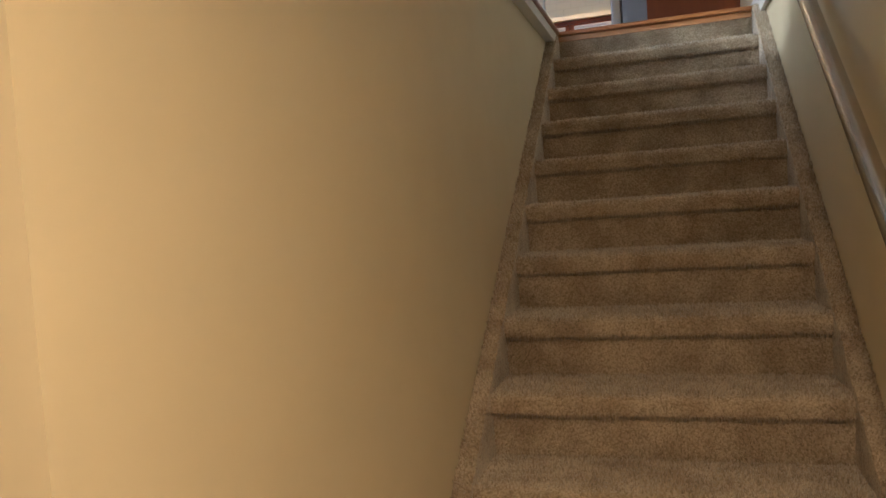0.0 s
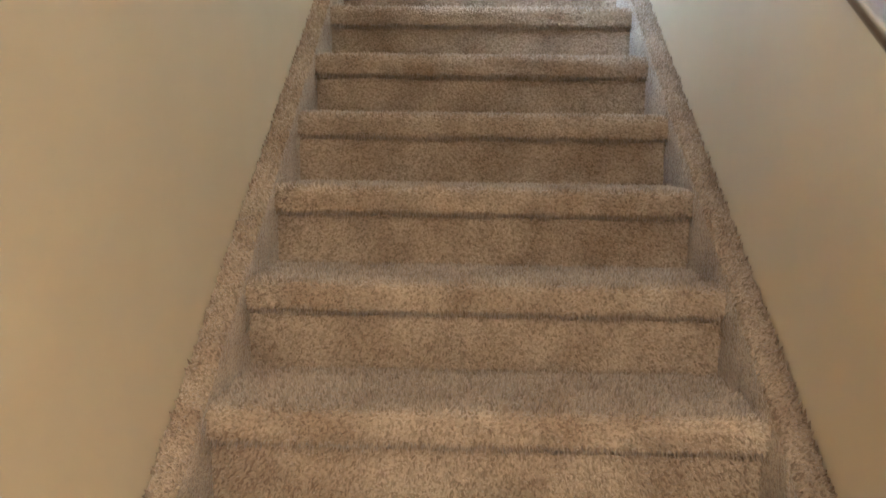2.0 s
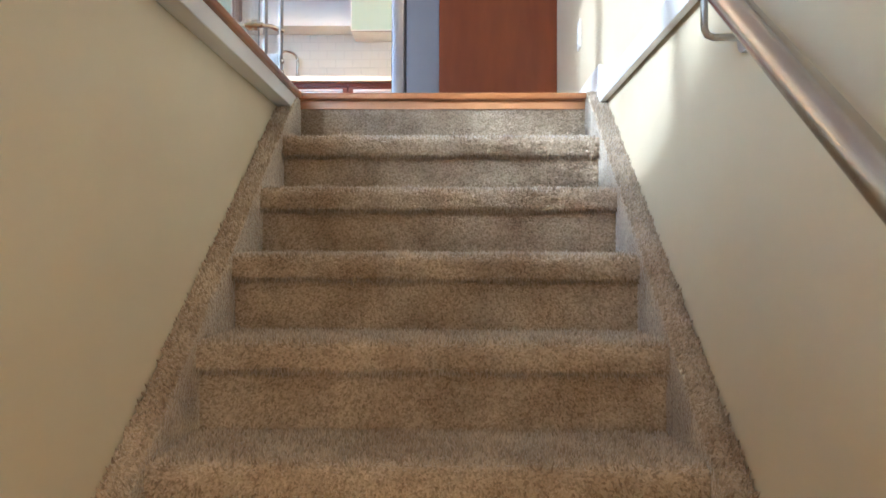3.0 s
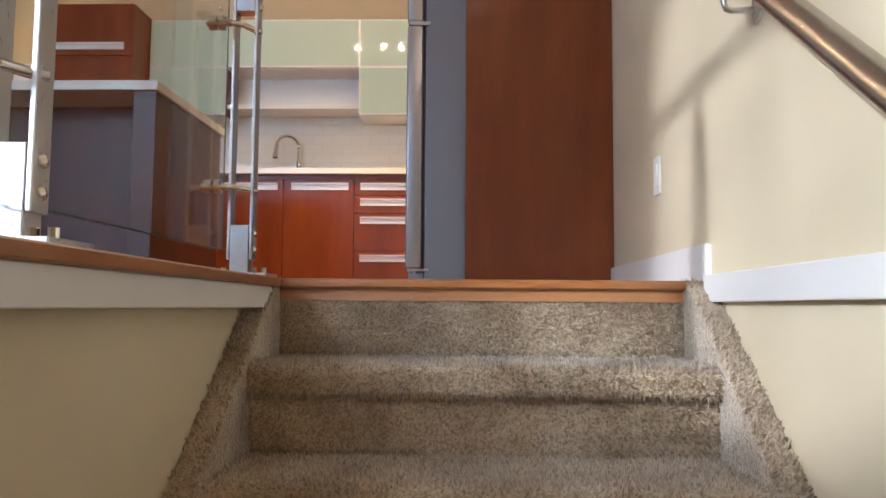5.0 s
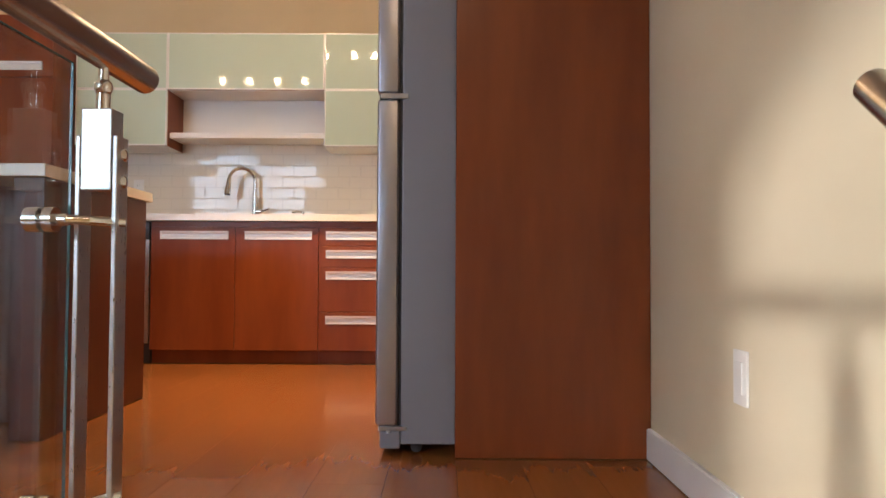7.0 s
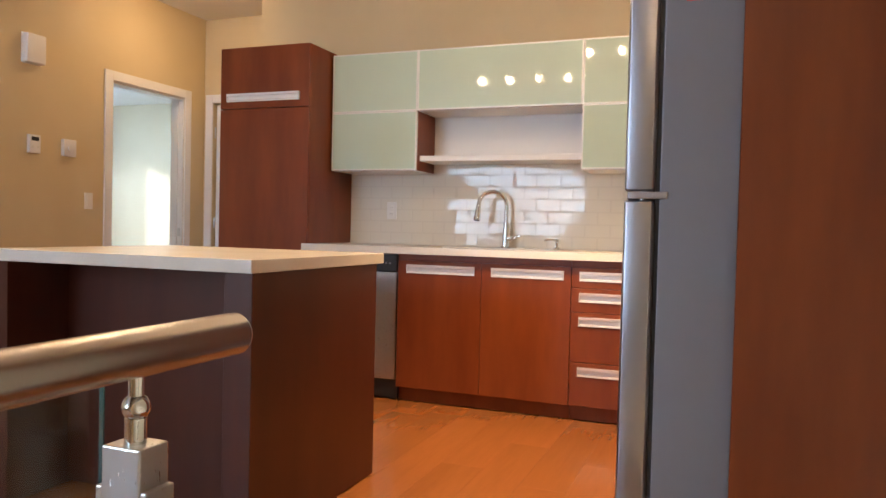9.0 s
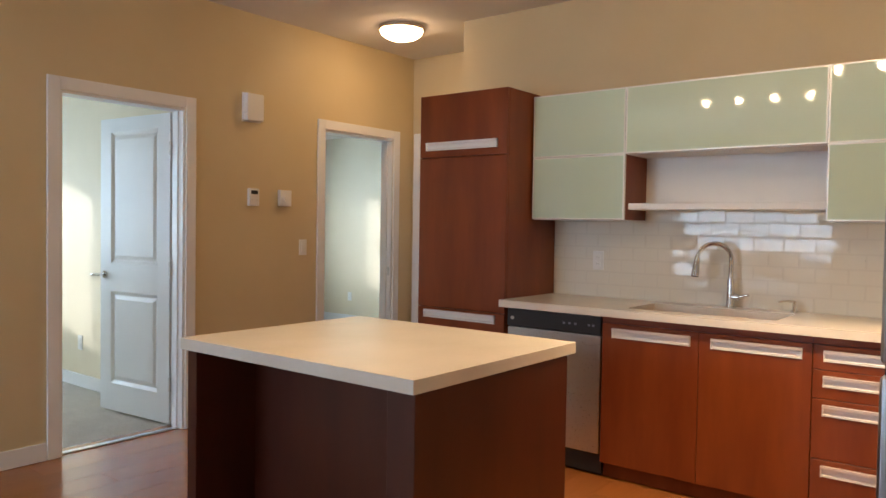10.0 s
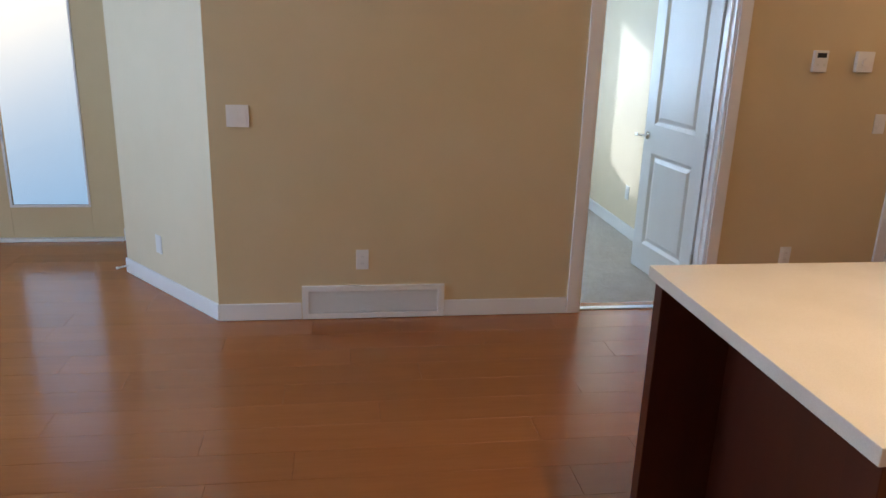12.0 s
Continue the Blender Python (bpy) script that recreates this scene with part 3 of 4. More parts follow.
def post(y):
    """A twin-flat steel post with clamps, on a bolted foot plate."""
    ob = thing("railing_post", (-0.584, y, 0.0075), "brushed steel twin-bar railing post bolted to the floor", "railing post", "glass balustrade posts")
    x = -0.584
    part("foot_plate", box(x - 0.078, x + 0.078, y - 0.06, y + 0.05, 0.0075, 0.0165, 0.002), M_STEEL, ob)
    for dx in (-0.062, -0.037, 0.037, 0.062):
        part("bolt", rod((x + dx, y - 0.02, 0.0165), (x + dx, y - 0.02, 0.03), 0.007, 8), M_CHROME, ob)
    part("foot_block", box(x - 0.023, x + 0.023, y - 0.02, y + 0.02, 0.0165, 0.135, 0.002), M_STEEL, ob)
    part("head_block", box(x - 0.023, x + 0.023, y - 0.02, y + 0.02, 0.675, 0.797, 0.002), M_STEEL, ob)
    for s in (-1, 1):
        bar = part("flat_bar", box(x + s * 0.0235, x + s * 0.0315, y - 0.019, y + 0.019, 0.05, 0.757, 0.002), M_STEEL, ob)
        for z in (0.075, 0.115, 0.69, 0.73):
            part("screw", ball((x + s * 0.0325, y, z), 0.0105, 10, squash=(0.6, 1, 1)), M_CHROME, bar, "", True)
    neck = part("rail_neck", rod((x, y, 0.797), (x, y, 0.822), 0.0105), M_CHROME, ob, "chrome swivel neck", True)
    part("knuckle", ball((x, y, 0.832), 0.014), M_CHROME, neck, "", True)
    part("saddle", rod((x, y, 0.84), (x, y, 0.862), 0.0075), M_CHROME, neck, "", True)
    for z in (0.222, 0.628):
        c = y - 0.06
        cl = part("glass_clamp", rod((x - 0.02, c, z), (x - 0.088, c, z), 0.009), M_CHROME, ob, "round chrome glass clamp", True)
        part("cap", rod((x - 0.0625, c, z), (x - 0.082, c, z), 0.018, 18), M_CHROME, cl, "", True)
        part("cap", rod((x - 0.036, c, z), (x - 0.0495, c, z), 0.018, 18), M_CHROME, cl, "", True)
        part("cross_pin", tube([(x - 0.028, c, z), (x + 0.004, c + 0.012, z), (x + 0.022, y - 0.01, z), (x + 0.036, y, z)], 0.0075), M_CHROME, cl, "", True)
    return ob


POST_Y = (-0.026, -0.95, -1.87, -2.79, -3.44)
first = post(POST_Y[0])
for y in POST_Y[1:]:
    copy_thing(first, Matrix.Translation((-0.584, y, 0.0075)))
for a, b in zip(POST_Y, POST_Y[1:]):
    y1, y0 = a + (0.01 if a > -0.1 else -0.012), b + 0.012
    ob = thing("glass_panel", (-0.64, (y0 + y1) / 2, 0.075), "clear tempered glass balustrade panel with green edges", "glass panel", "balustrade glass panels")
    pane = part("pane", box(-0.645, -0.635, y0, y1, 0.075, 0.872), M_GLASS, ob)
    pane.visible_shadow = False
    part("edge", box(-0.6452, -0.6348, y1 - 0.0005, y1 + 0.001, 0.075, 0.872), M_EDGE, ob)
    part("edge", box(-0.6452, -0.6348, y0 - 0.001, y0 + 0.0005, 0.075, 0.872), M_EDGE, ob)
    part("edge", box(-0.6452, -0.6348, y0, y1, 0.8715, 0.8735), M_EDGE, ob)
    part("edge", box(-0.6452, -0.6348, y0, y1, 0.0735, 0.0755), M_EDGE, ob)
top_rail = thing("balustrade_rail", (-0.584, -1.7, 0.86), "round satin steel rail on top of glass balustrade", "handrail")
bm = rod((-0.584, -3.5, 0.885), (-0.584, 0.127, 0.885), 0.0245, 32)
part("tube", bm, M_RAIL, top_rail, smooth=True)
for a, b in ((0.127, 0.131), (-3.5, -3.504)):
    bm = rod((-0.584, a, 0.885), (-0.584, b, 0.885), 0.0245, 32, r2=0.0225)
    part("end_cap", bm, M_STEEL, top_rail, "flat polished end cap", True)

# ---- wall handrail ----
RX = 0.488
rail = thing("wall_handrail", (0.47, -1.7, -0.3), "round satin steel handrail on bent steel wall brackets", "handrail")


def rail_z(y):
    return 0.942 + 0.785 * y


bm = rod((RX, -3.7, rail_z(-3.7)), (RX, -0.18, rail_z(-0.18)), 0.0245, 32)
part("rail", bm, M_RAIL, rail, smooth=True)
for y in (-0.37, -1.3, -2.23, -3.16):
    z = rail_z(y)
    xw = XR if z > 0.2 else XS
    pts = [(xw - 0.006, y, z - 0.115), (RX + 0.016, y, z - 0.115), (RX + 0.005, y, z - 0.111), (RX, y, z - 0.1), (RX, y, z - 0.06), (RX, y, z - 0.022)]
    br = part("bracket", tube(pts, 0.0065), M_STEEL, rail, "bent steel rod bracket", True)
    part("rose", rod((xw, y, z - 0.115), (xw - 0.008, y, z - 0.115), 0.026, 20), M_STEEL, br, "", True)
    part("saddle", box(RX - 0.014, RX + 0.014, y - 0.02, y + 0.02, z - 0.036, z - 0.03, 0.002), M_STEEL, br)

# ---- kitchen ----


def bar_handle(parent, x0, x1, z, y):
    """A long pale recessed-grip handle plate with a lip."""
    h = 0.05
    bm = prism([(y, z), (y, z - h), (y - 0.006, z - h), (y - 0.006, z - h + 0.008), (y - 0.0015, z - h + 0.012), (y - 0.0015, z - 0.016), (y - 0.016, z - 0.012), (y - 0.018, z)], "x", x0, x1)
    for a in (x0, x1 - 0.006):
        box(a, a + 0.006, y - 0.014, y, z - h, z, bm=bm)
    return part("handle", bm, M_HANDLE, parent, "long pale aluminium grip handle")


def front(parent, name, x0, x1, z0, z1, y, material=M_CHERRY, handle=True, inset=0.06):
    """A slab front with its handle along the top edge."""
    d = part(name, box(x0 + 0.0015, x1 - 0.0015, y, y + 0.02, z0 + 0.0015, z1 - 0.0015, 0.0015, 1), material, parent)
    if handle:
        bar_handle(d, x0 + inset, x1 - inset + 0.02, z1 - 0.024, y - 0.0005)
    return d


YB = 3.345
CAB = "cherry kitchen cabinets"
sinkbase = thing("base_cabinet", (-1.33, 3.65, 0), "dark cherry sink cabinet with two doors under the worktop", "cabinet", CAB)
part("body", box(-1.838, -0.824, YB + 0.022, 3.94, 0.09, 0.862), M_CHERRY, sinkbase)
part("toe_kick", box(-1.838, -0.824, YB + 0.05, YB + 0.065, 0.003, 0.09), M_CHERRY, sinkbase)
front(sinkbase, "door", -1.838, -1.328, 0.085, 0.828, YB)
front(sinkbase, "door", -1.328, -0.824, 0.085, 0.828, YB)
part("top_rail", box(-1.838, -0.824, YB + 0.006, YB + 0.021, 0.83, 0.862), M_CHERRY, sinkbase)
drawers = thing("drawer_cabinet", (-0.52, 3.65, 0), "dark cherry cabinet with a stack of four drawers", "cabinet", CAB)
part("body", box(-0.823, -0.224, YB + 0.022, 3.94, 0.09, 0.862), M_CHERRY, drawers)
part("toe_kick", box(-0.823, -0.224, YB + 0.05, YB + 0.065, 0.003, 0.09), M_CHERRY, drawers)
for a, b in ((0.716, 0.828), (0.588, 0.716), (0.32, 0.588), (0.085, 0.32)):
    front(drawers, "drawer", -0.823, -0.224, a, b, YB, inset=0.045)
part("top_rail", box(-0.823, -0.224, YB + 0.006, YB + 0.021, 0.83, 0.862), M_CHERRY, drawers)
corner = thing("corner_cabinet", (0.15, 3.65, 0), "dark cherry base cabinet beside the wall", "cabinet", CAB)
part("body", box(-0.223, 0.525, YB + 0.022, 3.94, 0.003, 0.862), M_CHERRY, corner)
part("door", box(-0.221, 0.523, YB, YB + 0.02, 0.087, 0.827, 0.0015, 1), M_CHERRY, corner)

dish = thing("dishwasher", (-2.14, 3.65, 0), "stainless dishwasher with a black control strip", "dishwasher")
part("body", box(-2.435, -1.842, YB + 0.03, 3.94, 0.02, 0.862), M_BLACK, dish)
part("door", box(-2.43, -1.846, YB + 0.002, YB + 0.028, 0.125, 0.752, 0.006), M_STEEL, dish, "brushed stainless door")
strip = part("control_panel", box(-2.43, -1.846, YB - 0.004, YB + 0.028, 0.757, 0.857, 0.004), M_BLACK, dish, "black glossy control strip")
for x in (-2.07, -2.035, -2.0, -1.92, -1.895):
    part("button", box(x, x + 0.014, YB - 0.0055, YB - 0.003, 0.8, 0.812), M_FRIDGE, strip)
part("badge", rod((-2.395, YB - 0.004, 0.805), (-2.395, YB - 0.006, 0.805), 0.011, 16), M_STEEL, strip)
part("toe_kick", box(-2.43, -1.846, YB + 0.05, YB + 0.06, 0.003, 0.115), M_BLACK, dish, "black toe plate")

# worktop with the sink opening
SX0, SX1, SY0, SY1 = -1.74, -1.0, 3.43, 3.79
top = thing("worktop", (-0.96, 3.62, 0.865), "pale quartz worktop with an undermount sink opening", "worktop")
bm = bmesh.new()
for a, b, c, d in ((-2.464, SX0, 3.3, 3.94), (SX1, 0.525, 3.3, 3.94), (SX0, SX1, 3.3, SY0), (SX0, SX1, SY1, 3.94)):
    box(a, b, c, d, 0.865, 0.905, bm=bm)
bmesh.ops.remove_doubles(bm, verts=bm.verts, dist=1e-5)
part("slab", bm, M_QUARTZ, top)
sink = thing("kitchen_sink", ((SX0 + SX1) / 2, 3.61, 0.66), "undermount stainless double-bowl sink", "sink")
for a, b in ((SX0 - 0.005, -1.385), (-1.365, SX1 + 0.005)):
    bm = box(a, b, SY0 - 0.005, SY1 + 0.005, 0.67, 0.863)
    bmesh.ops.delete(bm, geom=[f for f in bm.faces if f.normal.z > 0.9], context="FACES")
    bmesh.ops.solidify(bm, geom=bm.faces[:], thickness=0.004)
    part("bowl", bm, M_SINK, sink)
part("rim", box(-1.3845, -1.3655, SY0 - 0.004, SY1 + 0.004, 0.835, 0.85, 0.004), M_STEEL, sink)

FX, FY = -1.34, 3.855
tap = thing("kitchen_faucet", (FX, FY, 0.905), "tall chrome gooseneck pull-down faucet", "faucet")
part("base", rod((FX, FY, 0.905), (FX, FY, 0.915), 0.03, 24), M_CHROME, tap, "", True)
part("stem", rod((FX, FY, 0.915), (FX, FY, 1.06), 0.0225, 20, r2=0.0175), M_CHROME, tap, "", True)
dv = Vector((-0.88, -0.47, 0))
arc = [(FX, FY, 1.04), (FX, FY, 1.12)] + [tuple(Vector((FX, FY, 1.165)) + dv * (0.088 - 0.088 * math.cos(a)) + Vector((0, 0, 0.085 * math.sin(a)))) for a in (radians(d) for d in range(0, 181, 12))]
end = Vector(arc[-1])
part("neck", tube(arc, 0.0125, 16), M_CHROME, tap, "", True)
aim = (end - Vector(arc[-2])).normalized()
bm = rod(end - aim * 0.012, end + aim * 0.03, 0.0145, 18, r2=0.017)
rod(end + aim * 0.03, end + aim * 0.092, 0.0175, 18, bm=bm, r2=0.0225)
head = part("spray_head", bm, M_CHROME, tap, "chrome pull-down spray head", True)
part("nozzle", rod(end + aim * 0.092, end + aim * 0.098, 0.0185, 18), M_BLACK, head, "", True)
lev = part("lever_hub", rod((FX, FY, 0.965), (FX + 0.045, FY, 0.965), 0.0185, 16), M_CHROME, tap, "", True)
part("lever", tube([(FX + 0.04, FY, 0.965), (FX + 0.065, FY - 0.01, 0.972), (FX + 0.1, FY - 0.025, 0.982)], 0.0085), M_CHROME, lev, "", True)
soap = thing("soap_dispenser", (-1.02, 3.86, 0.905), "small chrome soap dispenser pump", "soap dispenser")
part("collar", rod((-1.02, 3.86, 0.905), (-1.02, 3.86, 0.918), 0.02, 18), M_CHROME, soap, "", True)
part("pump", rod((-1.02, 3.86, 0.918), (-1.02, 3.86, 0.965), 0.01, 14), M_CHROME, soap, "", True)
part("spout", tube([(-1.02, 3.86, 0.962), (-1.05, 3.84, 0.965), (-1.085, 3.815, 0.958)], 0.0065), M_CHROME, soap, "", True)

# tall pantry
pantry = thing("pantry_cabinet", (-2.8, 3.66, 0), "tall dark cherry pantry cabinet with pale grip handles", "cabinet", CAB)
part("body", box(-3.125, -2.469, 3.391, 3.94, 0.003, 2.13, 0.001, 1), M_CHERRY, pantry)
front(pantry, "door", -3.127, -2.469, 1.745, 2.132, 3.37, handle=False)
front(pantry, "door", -3.127, -2.469, 0.818, 1.742, 3.37, handle=False)
low = front(pantry, "door", -3.127, -2.469, 0.09, 0.815, 3.37, handle=False)
bar_handle(pantry, -3.07, -2.535, 1.838, 3.3695)
bar_handle(low, -3.07, -2.535, 0.8, 3.3695)

# wall cabinets
YU = 3.63
MINT = "mint glass wall cabinets"


def upper(x0, x1, z0, z1, fronts, sides):
    ob = thing("wall_cabinet", ((x0 + x1) / 2, 3.78, z0), "wall cabinet with glossy mint back-painted glass doors", "cabinet", MINT)
    part("body", box(x0, x1, YU + 0.022, 3.94, z0, z1, 0.001, 1), sides, ob)
    part("underside", box(x0 + 0.002, x1 - 0.002, YU + 0.024, 3.93, z0 - 0.003, z0 - 0.0005), M_WHITE, ob)
    for a, b in fronts:
        d = part("door", box(x0 + 0.009, x1 - 0.009, YU + 0.001, YU + 0.018, a + 0.009, b - 0.009), M_MINT, ob, "mint back-painted glass")
        for p, q, r, s in ((x0 + 0.001, x0 + 0.009, a + 0.001, b - 0.001), (x1 - 0.009, x1 - 0.001, a + 0.001, b - 0.001), (x0 + 0.009, x1 - 0.009, a + 0.001, a + 0.009), (x0 + 0.009, x1 - 0.009, b - 0.009, b - 0.001)):
            part("door_frame", box(p, q, YU - 0.001, YU + 0.02, r, s), M_FRAME, d, "thin pale aluminium frame")
    return ob


upper(-2.455, -1.862, 1.372, 2.108, ((1.372, 1.738), (1.738, 2.108)), M_CHERRY)
upper(-1.861, -0.846, 1.738, 2.108, ((1.738, 2.108),), M_CHERRY)
upper(-0.845, -0.252, 1.372, 2.108, ((1.372, 1.738), (1.738, 2.108)), M_CHERRY)
upper(-0.251, 0.53, 1.372, 2.108, ((1.372, 1.738), (1.738, 2.108)), M_CHERRY)
solo("open_shelf", box(-1.8605, -0.8465, 3.68, 3.93, 1.43, 1.465, 0.003), M_WHITE, "thick white open shelf between wall cabinets", "shelf")
solo("shelf_back_panel", box(-1.8605, -0.8465, 3.93, 3.948, 1.465, 1.736), M_WHITE, "plain white panel behind the open shelf", "panel", kind="structure")

# island
isl = thing("kitchen_island", (-1.92, 1.72, 0), "dark cherry island cabinet with recessed knee space", "island")
# panels and body take the cherry with shade in its base colour
part("side_panel", box(-1.487, -1.385, 1.29, 2.14, 0.003, 0.864, 0.002, 1), M_CHERRY_SHADED, isl)
part("side_panel", box(-2.458, -2.405, 1.29, 2.14, 0.003, 0.864, 0.002, 1), M_CHERRY_SHADED, isl)
part("front_panel", box(-2.405, -1.487, 1.55, 1.57, 0.012, 0.864), M_CHERRY_SHADED, isl)
part("body", box(-2.404, -1.488, 1.571, 2.115, 0.09, 0.862), M_CHERRY_SHADED, isl)
for a, b in ((-2.404, -1.946), (-1.946, -1.488)):
    d = part("door", box(a + 0.002, b - 0.002, 2.116, 2.136, 0.09, 0.86, 0.0015, 1), M_CHERRY, isl)
bmt = box(-2.472, -1.373, 1.268, 2.18, 0.865, 0.907, 0.003)
solo("island_worktop", bmt, M_QUARTZ, "pale quartz slab lying on the kitchen island", "worktop")

# fridge and its tall end panel
end = thing("end_panel", (0.25, 1.11, 0.003), "tall dark cherry veneered end panel beside fridge", "panel")
part("panel_face", box(-0.032, XR - 0.002, 1.1, 1.125, 0.003, 2.42, 0.0008, 1), M_CHERRY, end)
part("edge_band", box(-0.0332, -0.0322, 1.1005, 1.1245, 0.0035, 2.4195), M_CHERRY, end, "thin veneer edge band")
fr = thing("refrigerator", (0.1, 1.5, 0), "stainless top-freezer refrigerator with grey textured sides", "refrigerator")
part("body", box(-0.197, 0.5, 1.135, 1.85, 0.035, 1.72, 0.004), M_FRIDGE, fr, "grey textured steel case")
part("freezer_door", box(-0.275, -0.208, 1.13, 1.852, 1.108, 1.725, 0.012, 3), M_FRIDGE_STEEL, fr, "brushed stainless freezer door", True)
part("fridge_door", box(-0.275, -0.208, 1.13, 1.852, 0.09, 1.09, 0.012, 3), M_FRIDGE_STEEL, fr, "brushed stainless refrigerator door", True)
part("gasket", box(-0.2079, -0.1975, 1.145, 1.84, 0.09, 1.72), M_BLACK, fr)
part("kick_grille", box(-0.262, -0.2, 1.14, 1.845, 0.02, 0.075, 0.004), M_FRIDGE, fr)
for z, h in ((1.1, 0.008), (0.083, 0.006)):
    bm = box(-0.265, -0.18, 1.128, 1.16, z - h, z + h, 0.002)
    rod((-0.235, 1.143, z - 0.016), (-0.235, 1.143, z + 0.016), 0.008, 12, bm=bm)
    part("hinge", bm, M_FRIDGE_STEEL, fr, "steel door hinge")
# solid black strip paints the shade in the open gap between doors
part("door_gap", box(-0.268, -0.2, 1.142, 1.84, 1.0905, 1.1075), M_BLACK, fr, "black strip standing in for the shaded gap between the doors")
for y in (1.18, 1.8):
    for x in (-0.15, 0.44):
        part("caster", rod((x, y - 0.012, 0.022), (x, y + 0.012, 0.022), 0.018, 14), M_BLACK, fr, "", True)
st = part("sticker", box(-0.152, -0.072, 1.1335, 1.1352, 1.527, 1.582), M_RED, fr, "red warning sticker with pale print")
for z, w in ((1.572, 0.05), (1.563, 0.066), (1.549, 0.06), (1.54, 0.064)):
    part("print_bar", box(-0.146, -0.146 + w, 1.1328, 1.1337, z - 0.002, z + 0.002), M_WHITE, st)

# ---- lamps ----


def dome(name, x, y, z, r, label, glass=M_LAMPGLASS):
    ob = thing(name, (x, y, z), label, "ceiling lamp", "flush ceiling lamps")
    bm = rod((x, y, z), (x, y, z - 0.03), r, 40)
    part("base_ring", bm, M_RAIL, ob, "", True)
    bm = bmesh.new()
    rings = []
    for i in range(9):
        a = radians(90 * i / 8)
        rr, zz = (r - 0.012) * math.cos(a), z - 0.031 - 0.07 * math.sin(a)
        rings.append([bm.verts.new((x + rr * math.cos(2 * math.pi * k / 40), y + rr * math.sin(2 * math.pi * k / 40), zz)) for k in range(40)] if i < 8 else [bm.verts.new((x, y, zz))])
    for p, q in zip(rings, rings[1:]):
        for k in range(40):
            bm.faces.new((p[k], p[(k + 1) % 40], q[(k + 1) % 40], q[k]) if len(q) > 1 else (p[k], p[(k + 1) % 40], q[0]))
    part("glass_bowl", bm, glass, ob, "glowing frosted glass bowl", True)
    return ob


dome("ceiling_lamp", -3.68, 3.8, CEIL, 0.165, "flush ceiling lamp with glowing frosted bowl")
# unseen bowl lamp, added to brighten the stairwell's treads and walls
dome("ceiling_lamp", 0.0, -2.6, CEIL, 0.165, "unseen flush ceiling lamp with glowing bowl, added to light the stairwell", M_STAIR_FILL)
dome("ceiling_lamp", 0.25, -4.5, -0.3, 0.165, "flush ceiling lamp with glowing frosted bowl in lower hall", M_HALL_GLASS)


def monorail(x0, places, y, drop):
    """A slim ceiling rail with glass cube spots."""
    z = drop
    x1 = x0 + places[-1]
    ob = thing("track_light", ((x0 + x1) / 2, y, z), "slim ceiling track with small glowing glass cube spots", "track light", "track lights")
    part("rail", rod((x0 - 0.1, y, z + 0.11), (x1 + 0.1, y, z + 0.11), 0.008), M_STEEL, ob, "", True)
    xm = (x0 + x1) / 2
    part("stem", rod((xm, y, z + 0.11), (xm, y, CEIL - 0.02), 0.006), M_STEEL, ob, "", True)
    part("canopy", rod((xm, y, CEIL), (xm, y, CEIL - 0.025), 0.06, 24), M_STEEL, ob, "", True)
    for dx in places:
        x = x0 + dx
        arm = part("spot_arm", rod((x, y, z + 0.11), (x, y, z + 0.03), 0.005), M_STEEL, ob, "", True)
        part("spot_holder", rod((x, y, z + 0.03), (x, y, z + 0.045), 0.018, 16), M_STEEL, arm, "", True)
        part("spot_shade", box(x - 0.017, x + 0.017, y - 0.017, y + 0.017, z - 0.014, z + 0.03, 0.005), M_SPOT, arm, "glowing frosted glass cube")
    return ob


TRACKS = ((-2.1, (0.0, 0.25, 0.5, 0.75), 1.65, 2.3, 18, 0), (-1.02, (0.0, 0.23, 0.39, 0.7), 2.5, 2.29, 64, 6))
for x0, places, y, z, watts, tilt in TRACKS:
    monorail(x0, places, y, z)
    for dx in places:
        spot = lamp("spot_beam", "SPOT", pose(x0 + dx, y, z - 0.022, tilt), watts, (1.0, 0.64, 0.32), 0.02)
        spot.data.spot_size, spot.data.spot_blend = radians(88), 0.8
sd = thing("smoke_detector", (-3.8, 2.03, CEIL), "round white smoke detector on the ceiling", "smoke detector")
part("base", rod((-3.8, 2.03, CEIL), (-3.8, 2.03, CEIL - 0.014), 0.062, 28), M_WHITE, sd, "", True)
part("cover", rod((-3.8, 2.03, CEIL - 0.014), (-3.8, 2.03, CEIL - 0.04), 0.05, 28, r2=0.042), M_WHITE, sd, "", True)

